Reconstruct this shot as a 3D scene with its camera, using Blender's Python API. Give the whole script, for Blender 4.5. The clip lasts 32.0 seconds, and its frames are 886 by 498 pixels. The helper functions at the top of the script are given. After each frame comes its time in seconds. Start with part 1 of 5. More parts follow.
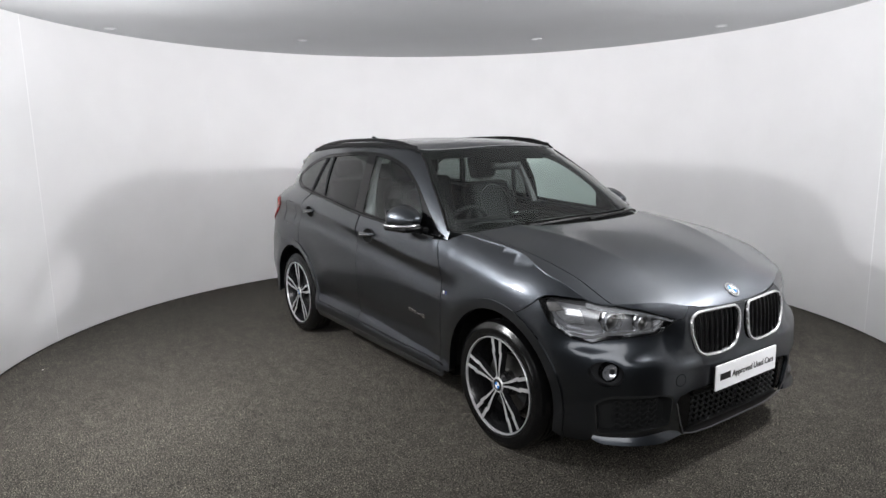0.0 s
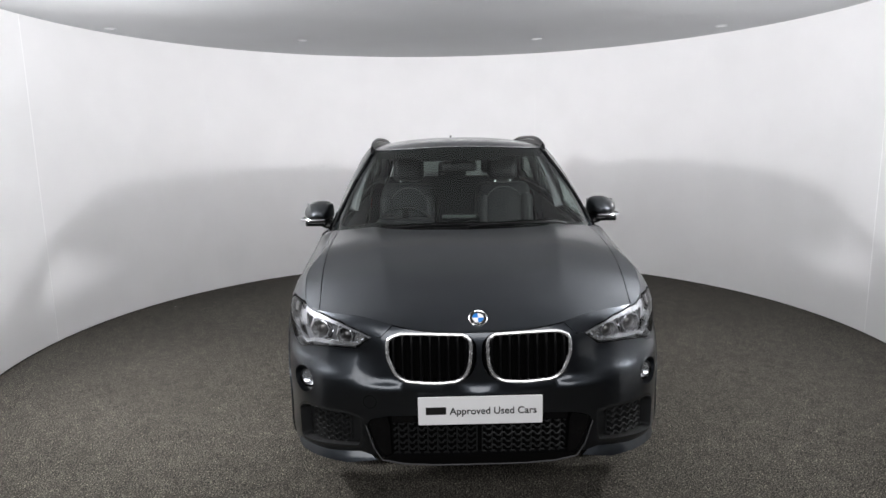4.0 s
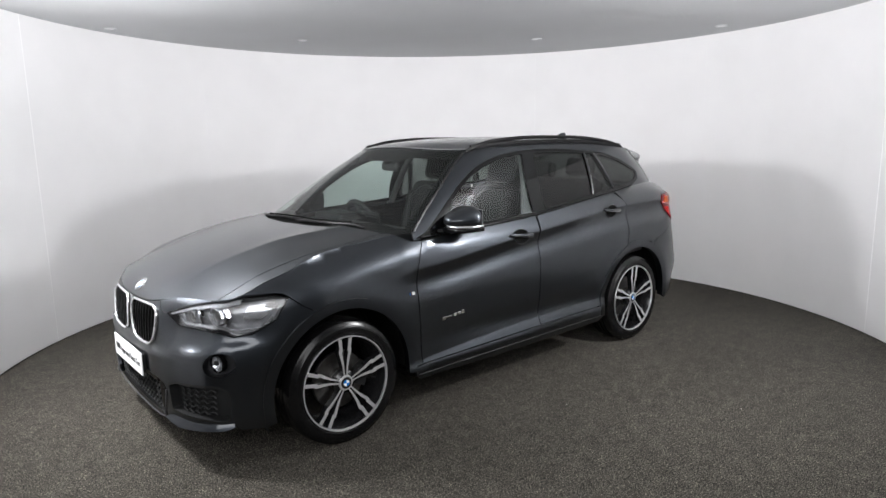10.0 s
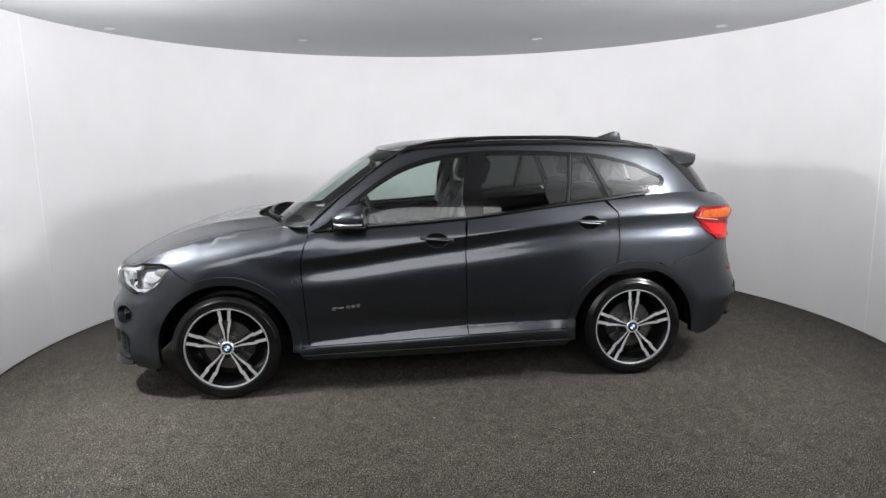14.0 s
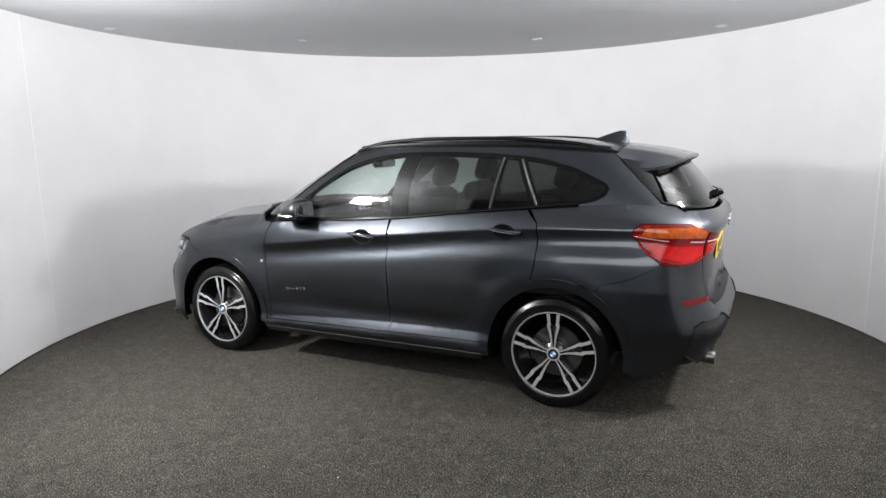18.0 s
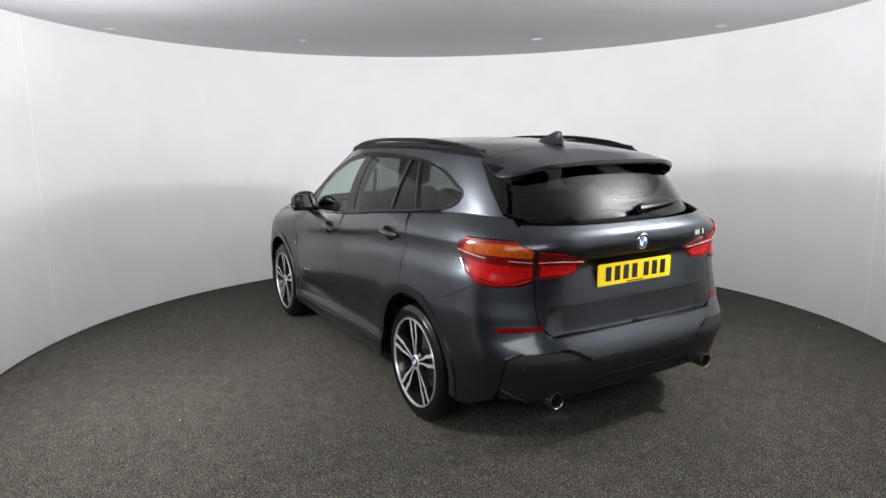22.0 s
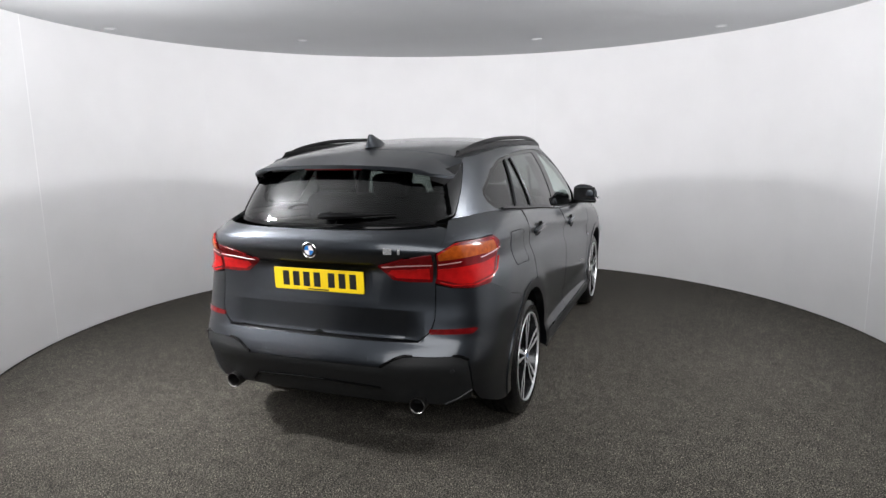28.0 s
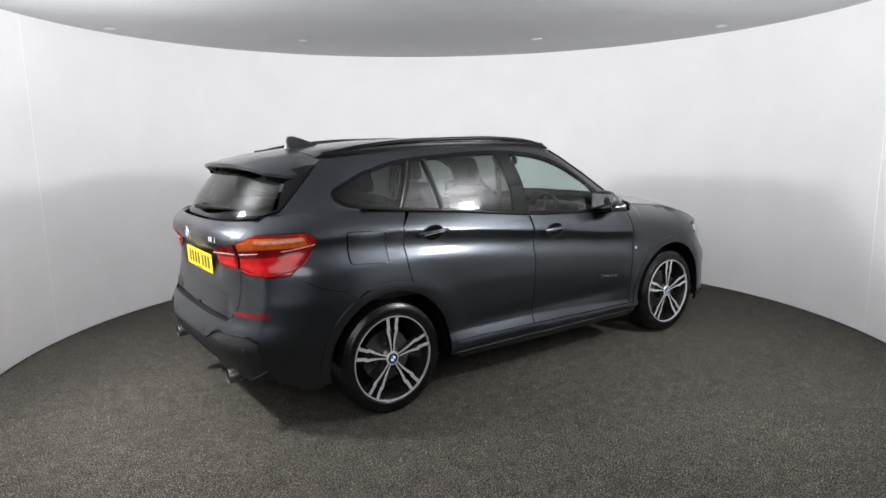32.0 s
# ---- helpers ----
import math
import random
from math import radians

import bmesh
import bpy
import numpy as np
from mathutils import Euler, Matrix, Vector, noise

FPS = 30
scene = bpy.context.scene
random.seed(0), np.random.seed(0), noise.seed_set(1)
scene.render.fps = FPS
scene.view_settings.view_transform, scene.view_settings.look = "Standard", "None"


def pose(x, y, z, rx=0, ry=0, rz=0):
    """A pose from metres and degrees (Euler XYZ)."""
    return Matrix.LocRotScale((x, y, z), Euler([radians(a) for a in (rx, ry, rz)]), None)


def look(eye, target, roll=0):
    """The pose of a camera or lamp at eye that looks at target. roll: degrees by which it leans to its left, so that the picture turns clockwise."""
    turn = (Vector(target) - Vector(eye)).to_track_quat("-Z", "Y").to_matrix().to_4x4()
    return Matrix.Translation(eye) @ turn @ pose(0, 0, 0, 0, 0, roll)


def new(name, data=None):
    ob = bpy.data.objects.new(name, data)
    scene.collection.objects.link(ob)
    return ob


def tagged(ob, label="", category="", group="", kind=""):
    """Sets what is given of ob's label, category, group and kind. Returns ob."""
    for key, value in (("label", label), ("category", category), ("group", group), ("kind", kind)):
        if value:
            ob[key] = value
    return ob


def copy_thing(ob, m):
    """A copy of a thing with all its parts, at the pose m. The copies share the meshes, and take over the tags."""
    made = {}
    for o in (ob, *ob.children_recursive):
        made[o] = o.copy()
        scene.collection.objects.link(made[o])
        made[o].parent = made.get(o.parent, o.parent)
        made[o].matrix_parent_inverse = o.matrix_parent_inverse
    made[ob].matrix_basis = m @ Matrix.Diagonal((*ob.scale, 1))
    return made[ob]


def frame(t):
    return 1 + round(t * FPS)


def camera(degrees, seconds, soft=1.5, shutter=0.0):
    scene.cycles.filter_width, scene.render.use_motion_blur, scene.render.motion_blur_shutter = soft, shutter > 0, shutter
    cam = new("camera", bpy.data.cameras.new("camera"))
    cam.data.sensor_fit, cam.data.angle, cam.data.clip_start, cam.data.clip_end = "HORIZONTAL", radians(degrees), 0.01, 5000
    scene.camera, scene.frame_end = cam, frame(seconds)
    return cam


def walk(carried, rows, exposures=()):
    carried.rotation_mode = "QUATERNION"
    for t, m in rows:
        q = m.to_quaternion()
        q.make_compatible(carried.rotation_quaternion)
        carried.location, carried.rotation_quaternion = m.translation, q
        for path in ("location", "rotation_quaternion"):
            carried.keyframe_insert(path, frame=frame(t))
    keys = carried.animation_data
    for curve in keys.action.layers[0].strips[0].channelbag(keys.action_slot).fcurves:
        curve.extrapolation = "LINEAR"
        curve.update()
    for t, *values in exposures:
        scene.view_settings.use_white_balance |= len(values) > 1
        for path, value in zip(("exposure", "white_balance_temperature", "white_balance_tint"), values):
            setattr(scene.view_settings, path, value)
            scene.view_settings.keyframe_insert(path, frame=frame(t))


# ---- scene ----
# One round photo booth with a turning carpeted platform; a grey compact SUV stands on it.
from mathutils.geometry import delaunay_2d_cdt

cam = camera(69.31, 32.0, soft=1.5)
EYE = Vector((0.0, -4.979, 1.621))
VIEW = look(EYE, EYE + Vector((-0.01632, 0.98535, -0.16976)), -1.04)
walk(cam, [(0.0, VIEW), (32.0, VIEW)])

ROOM_R, ROOM_H = 3.34, 2.63
AXIS = (-0.238, -0.029)          # turning axis in the car's own plan (x forward, y left)


def heading(t):
    """Which way the nose points at t seconds, in degrees."""
    c = (-189.134, -134.576, 0.179, -0.093, 0.103, 0.108)
    return float(np.polynomial.chebyshev.chebval((t - 16.0) / 16.0, c))


# ---- light ----
world = bpy.data.worlds.new("world")
scene.world = world
world.use_nodes = True
world.node_tree.nodes["Background"].inputs["Color"].default_value = (0.02, 0.02, 0.021, 1)
world.node_tree.nodes["Background"].inputs["Strength"].default_value = 0.1
scene.view_settings.exposure = 0.0


def area_lamp(name, eye, target, w, h, power, color=(0.985, 0.985, 1.0)):
    data = bpy.data.lights.new(name, "AREA")
    data.shape, data.size, data.size_y, data.energy, data.color = "RECTANGLE", w, h, power, color
    ob = new(name, data)
    ob.matrix_world = look(eye, target)
    return ob


LAMP_PLACES = [(-3.0, 0.88), (-1.50, 1.78), (0.90, 2.0), (2.58, 1.42)]      # small unlit ceiling spots
for x, power in ((-2.72, 92), (2.72, 96)):
    area_lamp("bounce_lamp", (x, -1.72, 2.05), (0.74 * x, -1.25, 3.7), 0.23, 0.20, power).data.spread = math.radians(176)
for x in (-2.72, 2.72):
    area_lamp("side_softbox", (x, -1.72, 2.16), (-0.85 * x, 1.2, 0.85), 0.18, 0.18, 63).data.spread = math.radians(176)
# unseen broad fill, added to lift the walls, near floor and car front
area_lamp("front_fill", (-0.4, -5.35, 2.50), (-0.2, 1.5, 1.2), 5.0, 1.7, 104).data.spread = math.radians(160)
# added fill with no fitting of its own: brightens the left floor only
area_lamp("floor_fill", (-2.72, -1.85, 2.25), (-1.9, -1.5, 0.0), 0.23, 0.20, 32).data.spread = math.radians(115)


# ---- materials ----
def mat(name, color, rough=0.5, metal=0.0, coat=0.0, coat_rough=0.03, spec=0.5, noise_amt=0.0, noise_scale=20.0,
        bump=0.0, bump_scale=200.0, trans=0.0, ior=1.5, emit=None, emit_strength=0.0, rough_var=0.0):
    m = bpy.data.materials.new(name)
    m.use_nodes = True
    nt = m.node_tree
    b = nt.nodes["Principled BSDF"]
    b.inputs["Base Color"].default_value = (*color, 1)
    b.inputs["Roughness"].default_value = rough
    b.inputs["Metallic"].default_value = metal
    b.inputs["Coat Weight"].default_value = coat
    b.inputs["Coat Roughness"].default_value = coat_rough
    b.inputs["Specular IOR Level"].default_value = spec
    b.inputs["Transmission Weight"].default_value = trans
    b.inputs["IOR"].default_value = ior
    if emit:
        b.inputs["Emission Color"].default_value = (*emit, 1)
        b.inputs["Emission Strength"].default_value = emit_strength
    tc = nt.nodes.new("ShaderNodeTexCoord")
    if noise_amt:
        n = nt.nodes.new("ShaderNodeTexNoise")
        n.inputs["Scale"].default_value = noise_scale
        n.inputs["Detail"].default_value = 5
        nt.links.new(tc.outputs["Object"], n.inputs["Vector"])
        r = nt.nodes.new("ShaderNodeMapRange")
        r.inputs[1].default_value, r.inputs[2].default_value = 0.3, 0.7
        r.inputs[3].default_value, r.inputs[4].default_value = 1 - noise_amt, 1 + noise_amt
        nt.links.new(n.outputs["Fac"], r.inputs[0])
        mix = nt.nodes.new("ShaderNodeMix")
        mix.data_type, mix.blend_type = "RGBA", "MULTIPLY"
        mix.inputs[0].default_value = 1
        mix.inputs[6].default_value = (*color, 1)
        nt.links.new(r.outputs[0], mix.inputs[7])
        nt.links.new(mix.outputs[2], b.inputs["Base Color"])
        if rough_var:
            r2 = nt.nodes.new("ShaderNodeMapRange")
            r2.inputs[3].default_value, r2.inputs[4].default_value = rough - rough_var, rough + rough_var
            nt.links.new(n.outputs["Fac"], r2.inputs[0])
            nt.links.new(r2.outputs[0], b.inputs["Roughness"])
    if bump:
        n2 = nt.nodes.new("ShaderNodeTexNoise")
        n2.inputs["Scale"].default_value = bump_scale
        n2.inputs["Detail"].default_value = 3
        nt.links.new(tc.outputs["Object"], n2.inputs["Vector"])
        bp = nt.nodes.new("ShaderNodeBump")
        bp.inputs["Strength"].default_value = bump
        bp.inputs["Distance"].default_value = 0.004
        nt.links.new(n2.outputs["Fac"], bp.inputs["Height"])
        nt.links.new(bp.outputs[0], b.inputs["Normal"])
    return m


def carpet_material():
    m = bpy.data.materials.new("carpet")
    m.use_nodes = True
    nt = m.node_tree
    b = nt.nodes["Principled BSDF"]
    b.inputs["Roughness"].default_value = 0.95
    b.inputs["Specular IOR Level"].default_value = 0.1
    tc = nt.nodes.new("ShaderNodeTexCoord")

    def noise_node(scale, detail):
        n = nt.nodes.new("ShaderNodeTexNoise")
        n.inputs["Scale"].default_value, n.inputs["Detail"].default_value = scale, detail
        nt.links.new(tc.outputs["Object"], n.inputs["Vector"])
        return n

    fine, mid, broad = noise_node(150, 3), noise_node(11, 5), noise_node(0.9, 3)
    ramp = nt.nodes.new("ShaderNodeValToRGB")
    ramp.color_ramp.elements[0].position, ramp.color_ramp.elements[0].color = 0.40, (0.0110, 0.0102, 0.0088, 1)
    ramp.color_ramp.elements[1].position, ramp.color_ramp.elements[1].color = 0.61, (0.100, 0.0915, 0.078, 1)
    nt.links.new(fine.outputs["Fac"], ramp.inputs[0])
    # loop pile: every tuft has a shade of its own, a few are pale
    tuft = nt.nodes.new("ShaderNodeTexVoronoi")
    tuft.inputs["Scale"].default_value = 270
    nt.links.new(tc.outputs["Object"], tuft.inputs["Vector"])
    sep = nt.nodes.new("ShaderNodeSeparateColor")
    nt.links.new(tuft.outputs["Color"], sep.inputs[0])
    shade = nt.nodes.new("ShaderNodeValToRGB")
    for at_, v in ((0.0, 0.25), (0.55, 0.85), (0.86, 1.35)):
        e = shade.color_ramp.elements.new(at_) if at_ not in (0.0,) else shade.color_ramp.elements[0]
        e.position, e.color = at_, (v, v, v, 1)
    last_el = shade.color_ramp.elements[-1]
    last_el.position, last_el.color = 1.0, (2.9, 2.9, 2.8, 1)
    nt.links.new(sep.outputs[0], shade.inputs[0])
    fleck = nt.nodes.new("ShaderNodeMix")
    fleck.data_type, fleck.blend_type = "RGBA", "MULTIPLY"
    fleck.inputs[0].default_value = 1
    nt.links.new(ramp.outputs["Color"], fleck.inputs[6])
    nt.links.new(shade.outputs["Color"], fleck.inputs[7])
    last = fleck.outputs[2]
    for src, lo, hi in ((mid, 0.80, 1.20), (broad, 0.90, 1.10)):
        r = nt.nodes.new("ShaderNodeMapRange")
        r.inputs[1].default_value, r.inputs[2].default_value = 0.3, 0.7
        r.inputs[3].default_value, r.inputs[4].default_value = lo, hi
        nt.links.new(src.outputs["Fac"], r.inputs[0])
        mix = nt.nodes.new("ShaderNodeMix")
        mix.data_type, mix.blend_type = "RGBA", "MULTIPLY"
        mix.inputs[0].default_value = 1
        nt.links.new(last, mix.inputs[6])
        nt.links.new(r.outputs[0], mix.inputs[7])
        last = mix.outputs[2]
    nt.links.new(last, b.inputs["Base Color"])
    bp = nt.nodes.new("ShaderNodeBump")
    bp.inputs["Strength"].default_value, bp.inputs["Distance"].default_value = 0.25, 0.004
    nt.links.new(fine.outputs["Fac"], bp.inputs["Height"])
    nt.links.new(bp.outputs[0], b.inputs["Normal"])
    return m


def paint_material():
    m = mat("grey_metallic_paint", (0.040, 0.045, 0.0525), 0.32, 1.0, coat=0.80, coat_rough=0.12)
    nt = m.node_tree
    b = nt.nodes["Principled BSDF"]
    tc = nt.nodes.new("ShaderNodeTexCoord")
    v = nt.nodes.new("ShaderNodeTexVoronoi")
    v.inputs["Scale"].default_value = 900
    nt.links.new(tc.outputs["Object"], v.inputs["Vector"])
    r = nt.nodes.new("ShaderNodeMapRange")
    r.inputs[3].default_value, r.inputs[4].default_value = 0.30, 0.41
    nt.links.new(v.outputs["Distance"], r.inputs[0])
    nt.links.new(r.outputs[0], b.inputs["Roughness"])
    return m


def glass_material(name, tint, clear):
    """Thin pane: part of the light goes straight through, tinted, part is mirrored by the angle."""
    m = bpy.data.materials.new(name)
    m.use_nodes = True
    nt = m.node_tree
    out = nt.nodes["Material Output"]
    nt.nodes.remove(nt.nodes["Principled BSDF"])
    tr = nt.nodes.new("ShaderNodeBsdfTransparent")
    tr.inputs["Color"].default_value = (*[clear * c for c in tint], 1)
    gl = nt.nodes.new("ShaderNodeBsdfGlossy")
    gl.inputs["Roughness"].default_value = 0.01
    gl.inputs["Color"].default_value = (1, 1, 1, 1)
    lw = nt.nodes.new("ShaderNodeLayerWeight")
    pw = nt.nodes.new("ShaderNodeMath")
    pw.operation, pw.inputs[1].default_value = "POWER", 5.0
    nt.links.new(lw.outputs["Facing"], pw.inputs[0])
    fr = nt.nodes.new("ShaderNodeMath")
    fr.operation, fr.inputs[1].default_value, fr.inputs[2].default_value = "MULTIPLY_ADD", 0.90, 0.038
    nt.links.new(pw.outputs[0], fr.inputs[0])
    mx = nt.nodes.new("ShaderNodeMixShader")
    nt.links.new(fr.outputs[0], mx.inputs[0])
    nt.links.new(tr.outputs[0], mx.inputs[1])
    nt.links.new(gl.outputs[0], mx.inputs[2])
    nt.links.new(mx.outputs[0], out.inputs["Surface"])
    return m


PAINT = paint_material()
CARPET = carpet_material()
WALL = mat("white_wall_paint", (0.80, 0.795, 0.80), 0.6, noise_amt=0.02, noise_scale=2.5, bump=0.05, bump_scale=60)
CEILING = mat("pale_ceiling_paint", (0.50, 0.51, 0.52), 0.7, noise_amt=0.03, noise_scale=1.2, bump=0.05, bump_scale=40)
OUTER = mat("grey_outer_wall", (0.22, 0.22, 0.223), 0.8, noise_amt=0.08, noise_scale=3)
SEAM = mat("white_joint_strip", (0.93, 0.93, 0.93), 0.35)
GLOSS_BLACK = mat("gloss_black_trim", (0.003, 0.003, 0.0033), 0.07, spec=0.25, noise_amt=0.05)
PLASTIC = mat("dark_grained_plastic", (0.011, 0.0115, 0.012), 0.5, spec=0.25, bump=0.15, bump_scale=600, noise_amt=0.1)
DARK = mat("matt_black_lining", (0.004, 0.004, 0.004), 0.9, spec=0.04, noise_amt=0.1)
SATIN = mat("dark_grey_satin_plastic", (0.017, 0.0175, 0.019), 0.36, spec=0.3, noise_amt=0.05, bump=0.05, bump_scale=500)
RAIL = mat("black_rail_plastic", (0.003, 0.003, 0.0033), 0.35, spec=0.14, noise_amt=0.1)
RUBBER = mat("tyre_rubber", (0.004, 0.004, 0.0042), 0.22, spec=0.28, noise_amt=0.2, noise_scale=30, bump=0.03, bump_scale=300, rough_var=0.07)
CHROME = mat("chrome", (0.78, 0.78, 0.79), 0.09, 1.0, noise_amt=0.03)
BRIGHT_TRIM = mat("bright_chrome_trim", (0.66, 0.66, 0.67), 0.18, 0.75, noise_amt=0.03)
SILVER = mat("machined_alloy", (0.64, 0.64, 0.65), 0.28, 0.65, noise_amt=0.06, noise_scale=60)
GUNMETAL = mat("dark_alloy_paint", (0.012, 0.012, 0.013), 0.25, 0.2, coat=0.3, noise_amt=0.05)
MIRROR = mat("mirror_glass", (0.42, 0.43, 0.44), 0.02, 1.0)
STEEL = mat("brake_steel", (0.15, 0.147, 0.143), 0.36, 1.0, noise_amt=0.15, noise_scale=40)
LEATHER = mat("black_leather", (0.009, 0.009, 0.010), 0.55, spec=0.18)
LINT = mat("pale_lint", (0.55, 0.54, 0.50), 0.9, noise_amt=0.2)
STITCH = mat("pale_lamp_line", (0.50, 0.28, 0.27), 0.3)
PIPING = mat("grey_seat_piping", (0.06, 0.06, 0.064), 0.6)
HEADLINER = mat("grey_headliner", (0.11, 0.11, 0.114), 0.9, noise_amt=0.05, bump=0.1, bump_scale=400)
GLASS = glass_material("clear_green_glass", (0.80, 0.90, 0.86), 0.86)
PRIVACY = glass_material("privacy_glass", (0.88, 0.95, 0.92), 0.22)
REAR_GLASS = glass_material("dark_rear_glass", (0.88, 0.95, 0.92), 0.19)
LENS = glass_material("clear_lamp_lens", (0.97, 0.98, 1.0), 0.95)
RED = mat("red_lamp_plastic", (0.34, 0.006, 0.006), 0.14, spec=0.25, noise_amt=0.18, noise_scale=30)
DEEP_RED = mat("deep_red_lamp_plastic", (0.11, 0.003, 0.004), 0.12, spec=0.4, noise_amt=0.18, noise_scale=30)
AMBER = mat("amber_lamp_plastic", (0.30, 0.055, 0.006), 0.14, spec=0.4, noise_amt=0.3, noise_scale=40)
WHITE_PLASTIC = mat("white_sign_plastic", (0.86, 0.86, 0.87), 0.35, noise_amt=0.01)
YELLOW = mat("yellow_plate", (0.85, 0.60, 0.01), 0.3, noise_amt=0.03)
BLACK_INK = mat("black_ink", (0.008, 0.008, 0.008), 0.4)
BLUE = mat("blue_enamel", (0.02, 0.20, 0.62), 0.15, coat=1.0)
WHITE_ENAMEL = mat("white_enamel", (0.85, 0.85, 0.85), 0.15, coat=1.0)
LAMP_INNER = mat("grey_lamp_interior", (0.26, 0.265, 0.275), 0.28, 0.5, noise_amt=0.25, noise_scale=18)
REFLECTOR = mat("lamp_reflector", (0.66, 0.67, 0.69), 0.18, 0.8, noise_amt=0.15, noise_scale=25)


# ---- mesh helpers ----
def obj(name, verts, faces, material, parent=None, label="", smooth=True, nor=None):
    me = bpy.data.meshes.new(name)
    me.from_pydata([tuple(v) for v in verts], [], faces)
    me.materials.append(material)
    if smooth is True:
        me.polygons.foreach_set("use_smooth", [True] * len(me.polygons))
    elif smooth is not False:
        me.polygons.foreach_set("use_smooth", list(smooth))
    me.update()
    if nor is not None:
        me.normals_split_custom_set_from_vertices(nor)
    ob = new(name, me)
    if parent:
        ob.parent = parent
    if label:
        ob["label"] = label
    return ob


def part(name, bm, material, parent, label="", sharp=35.0):
    """Links a bmesh as one mesh object under a thing or a part."""
    me = bpy.data.meshes.new(name)
    for f in bm.faces:
        f.smooth = True
    lim = math.radians(sharp)
    for e in bm.edges:
        if len(e.link_faces) == 2 and e.calc_face_angle(0) > lim:
            e.smooth = False
    bm.to_mesh(me)
    bm.free()
    me.materials.append(material)
    ob = new(name, me)
    if parent:
        ob.parent = parent
    if label:
        ob["label"] = label
    return ob


def box_bm(sx, sy, sz, m=None, bevel=0.0, seg=2, bm=None):
    bm = bm or bmesh.new()
    got = bmesh.ops.create_cube(bm, size=1.0, matrix=(m or Matrix()) @ Matrix.Diagonal((sx, sy, sz, 1)))
    if bevel:
        es = {e for v in got["verts"] for e in v.link_edges}
        bmesh.ops.bevel(bm, geom=list(es), offset=bevel, segments=seg, affect="EDGES", profile=0.5)
    return bm


def lathe(profile, seg=64, axis="y", bm=None, m=None):
    """Turns (radius, height) points about the axis through the origin."""
    bm = bm or bmesh.new()
    m = m or Matrix()
    rings = []
    for r, h in profile:
        row = []
        for k in range(seg):
            a = 2 * math.pi * k / seg
            c, s = r * math.cos(a), r * math.sin(a)
            p = (c, h, s) if axis == "y" else (c, s, h) if axis == "z" else (h, c, s)
            row.append(bm.verts.new(m @ Vector(p)))
        rings.append(row)
    for a, b in zip(rings, rings[1:]):
        for k in range(seg):
            bm.faces.new((a[k], a[(k + 1) % seg], b[(k + 1) % seg], b[k]))
    for row, r in ((rings[0], profile[0][0]), (rings[-1], profile[-1][0])):
        if r > 1e-6 and r < 0.02:
            bm.faces.new(row)
    bmesh.ops.recalc_face_normals(bm, faces=bm.faces)
    return bm


def tube(points, radius, seg=10, bm=None, flat=1.0, cap=True):
    """A bar of round (or flattened) section along the points."""
    bm = bm or bmesh.new()
    pts = [Vector(p) for p in points]
    rings = []
    for i, p in enumerate(pts):
        d = (pts[min(i + 1, len(pts) - 1)] - pts[max(i - 1, 0)]).normalized()
        side = d.cross(Vector((0, 0, 1)))
        side = side.normalized() if side.length > 1e-4 else Vector((1, 0, 0))
        up = side.cross(d)
        r = radius[i] if isinstance(radius, (list, tuple)) else radius
        rings.append([bm.verts.new(p + side * (r * math.cos(2 * math.pi * k / seg)) + up * (r * flat * math.sin(2 * math.pi * k / seg))) for k in range(seg)])
    for a, b in zip(rings, rings[1:]):
        for k in range(seg):
            bm.faces.new((a[k], a[(k + 1) % seg], b[(k + 1) % seg], b[k]))
    if cap:
        bm.faces.new(rings[0])
        bm.faces.new(rings[-1])
    bmesh.ops.recalc_face_normals(bm, faces=bm.faces)
    return bm


def prism(outline, depth, m=None, bevel=0.0, bm=None):
    """An outline in x, y drawn out along z from 0 to depth, then placed by m."""
    bm = bm or bmesh.new()
    m = m or Matrix()
    lo = [bm.verts.new((x, y, 0)) for x, y in outline]
    hi = [bm.verts.new((x, y, depth)) for x, y in outline]
    n = len(lo)
    fs = [bm.faces.new(list(reversed(lo))), bm.faces.new(hi)]
    fs += [bm.faces.new((lo[i], lo[(i + 1) % n], hi[(i + 1) % n], hi[i])) for i in range(n)]
    bmesh.ops.recalc_face_normals(bm, faces=fs)
    if bevel:
        es = [e for e in fs[1].edges]
        bmesh.ops.bevel(bm, geom=es, offset=bevel, segments=1, affect="EDGES")
    bmesh.ops.transform(bm, matrix=m, verts=bm.verts)
    return bm


def spline(*pts):
    """A smooth function through (x, y) points, held level past its ends."""
    X = np.array([p[0] for p in pts], float)
    Y = np.array([p[1] for p in pts], float)
    if X[0] > X[-1]:
        X, Y = X[::-1], Y[::-1]
    h = np.diff(X)
    d = np.diff(Y) / h
    m = np.empty_like(Y)
    m[0], m[-1] = d[0], d[-1]
    for i in range(1, len(Y) - 1):
        m[i] = 0 if d[i - 1] * d[i] <= 0 else 3 * (h[i - 1] + h[i]) / ((2 * h[i] + h[i - 1]) / d[i - 1] + (h[i] + 2 * h[i - 1]) / d[i])

    def f(x):
        x = np.clip(np.asarray(x, float), X[0], X[-1])
        i = np.clip(np.searchsorted(X, x, side="right") - 1, 0, len(h) - 1)
        t = (x - X[i]) / h[i]
        return ((1 + 2 * t) * (1 - t) ** 2 * Y[i] + t * (1 - t) ** 2 * h[i] * m[i]
                + t * t * (3 - 2 * t) * Y[i + 1] + t * t * (t - 1) * h[i] * m[i + 1])
    return f


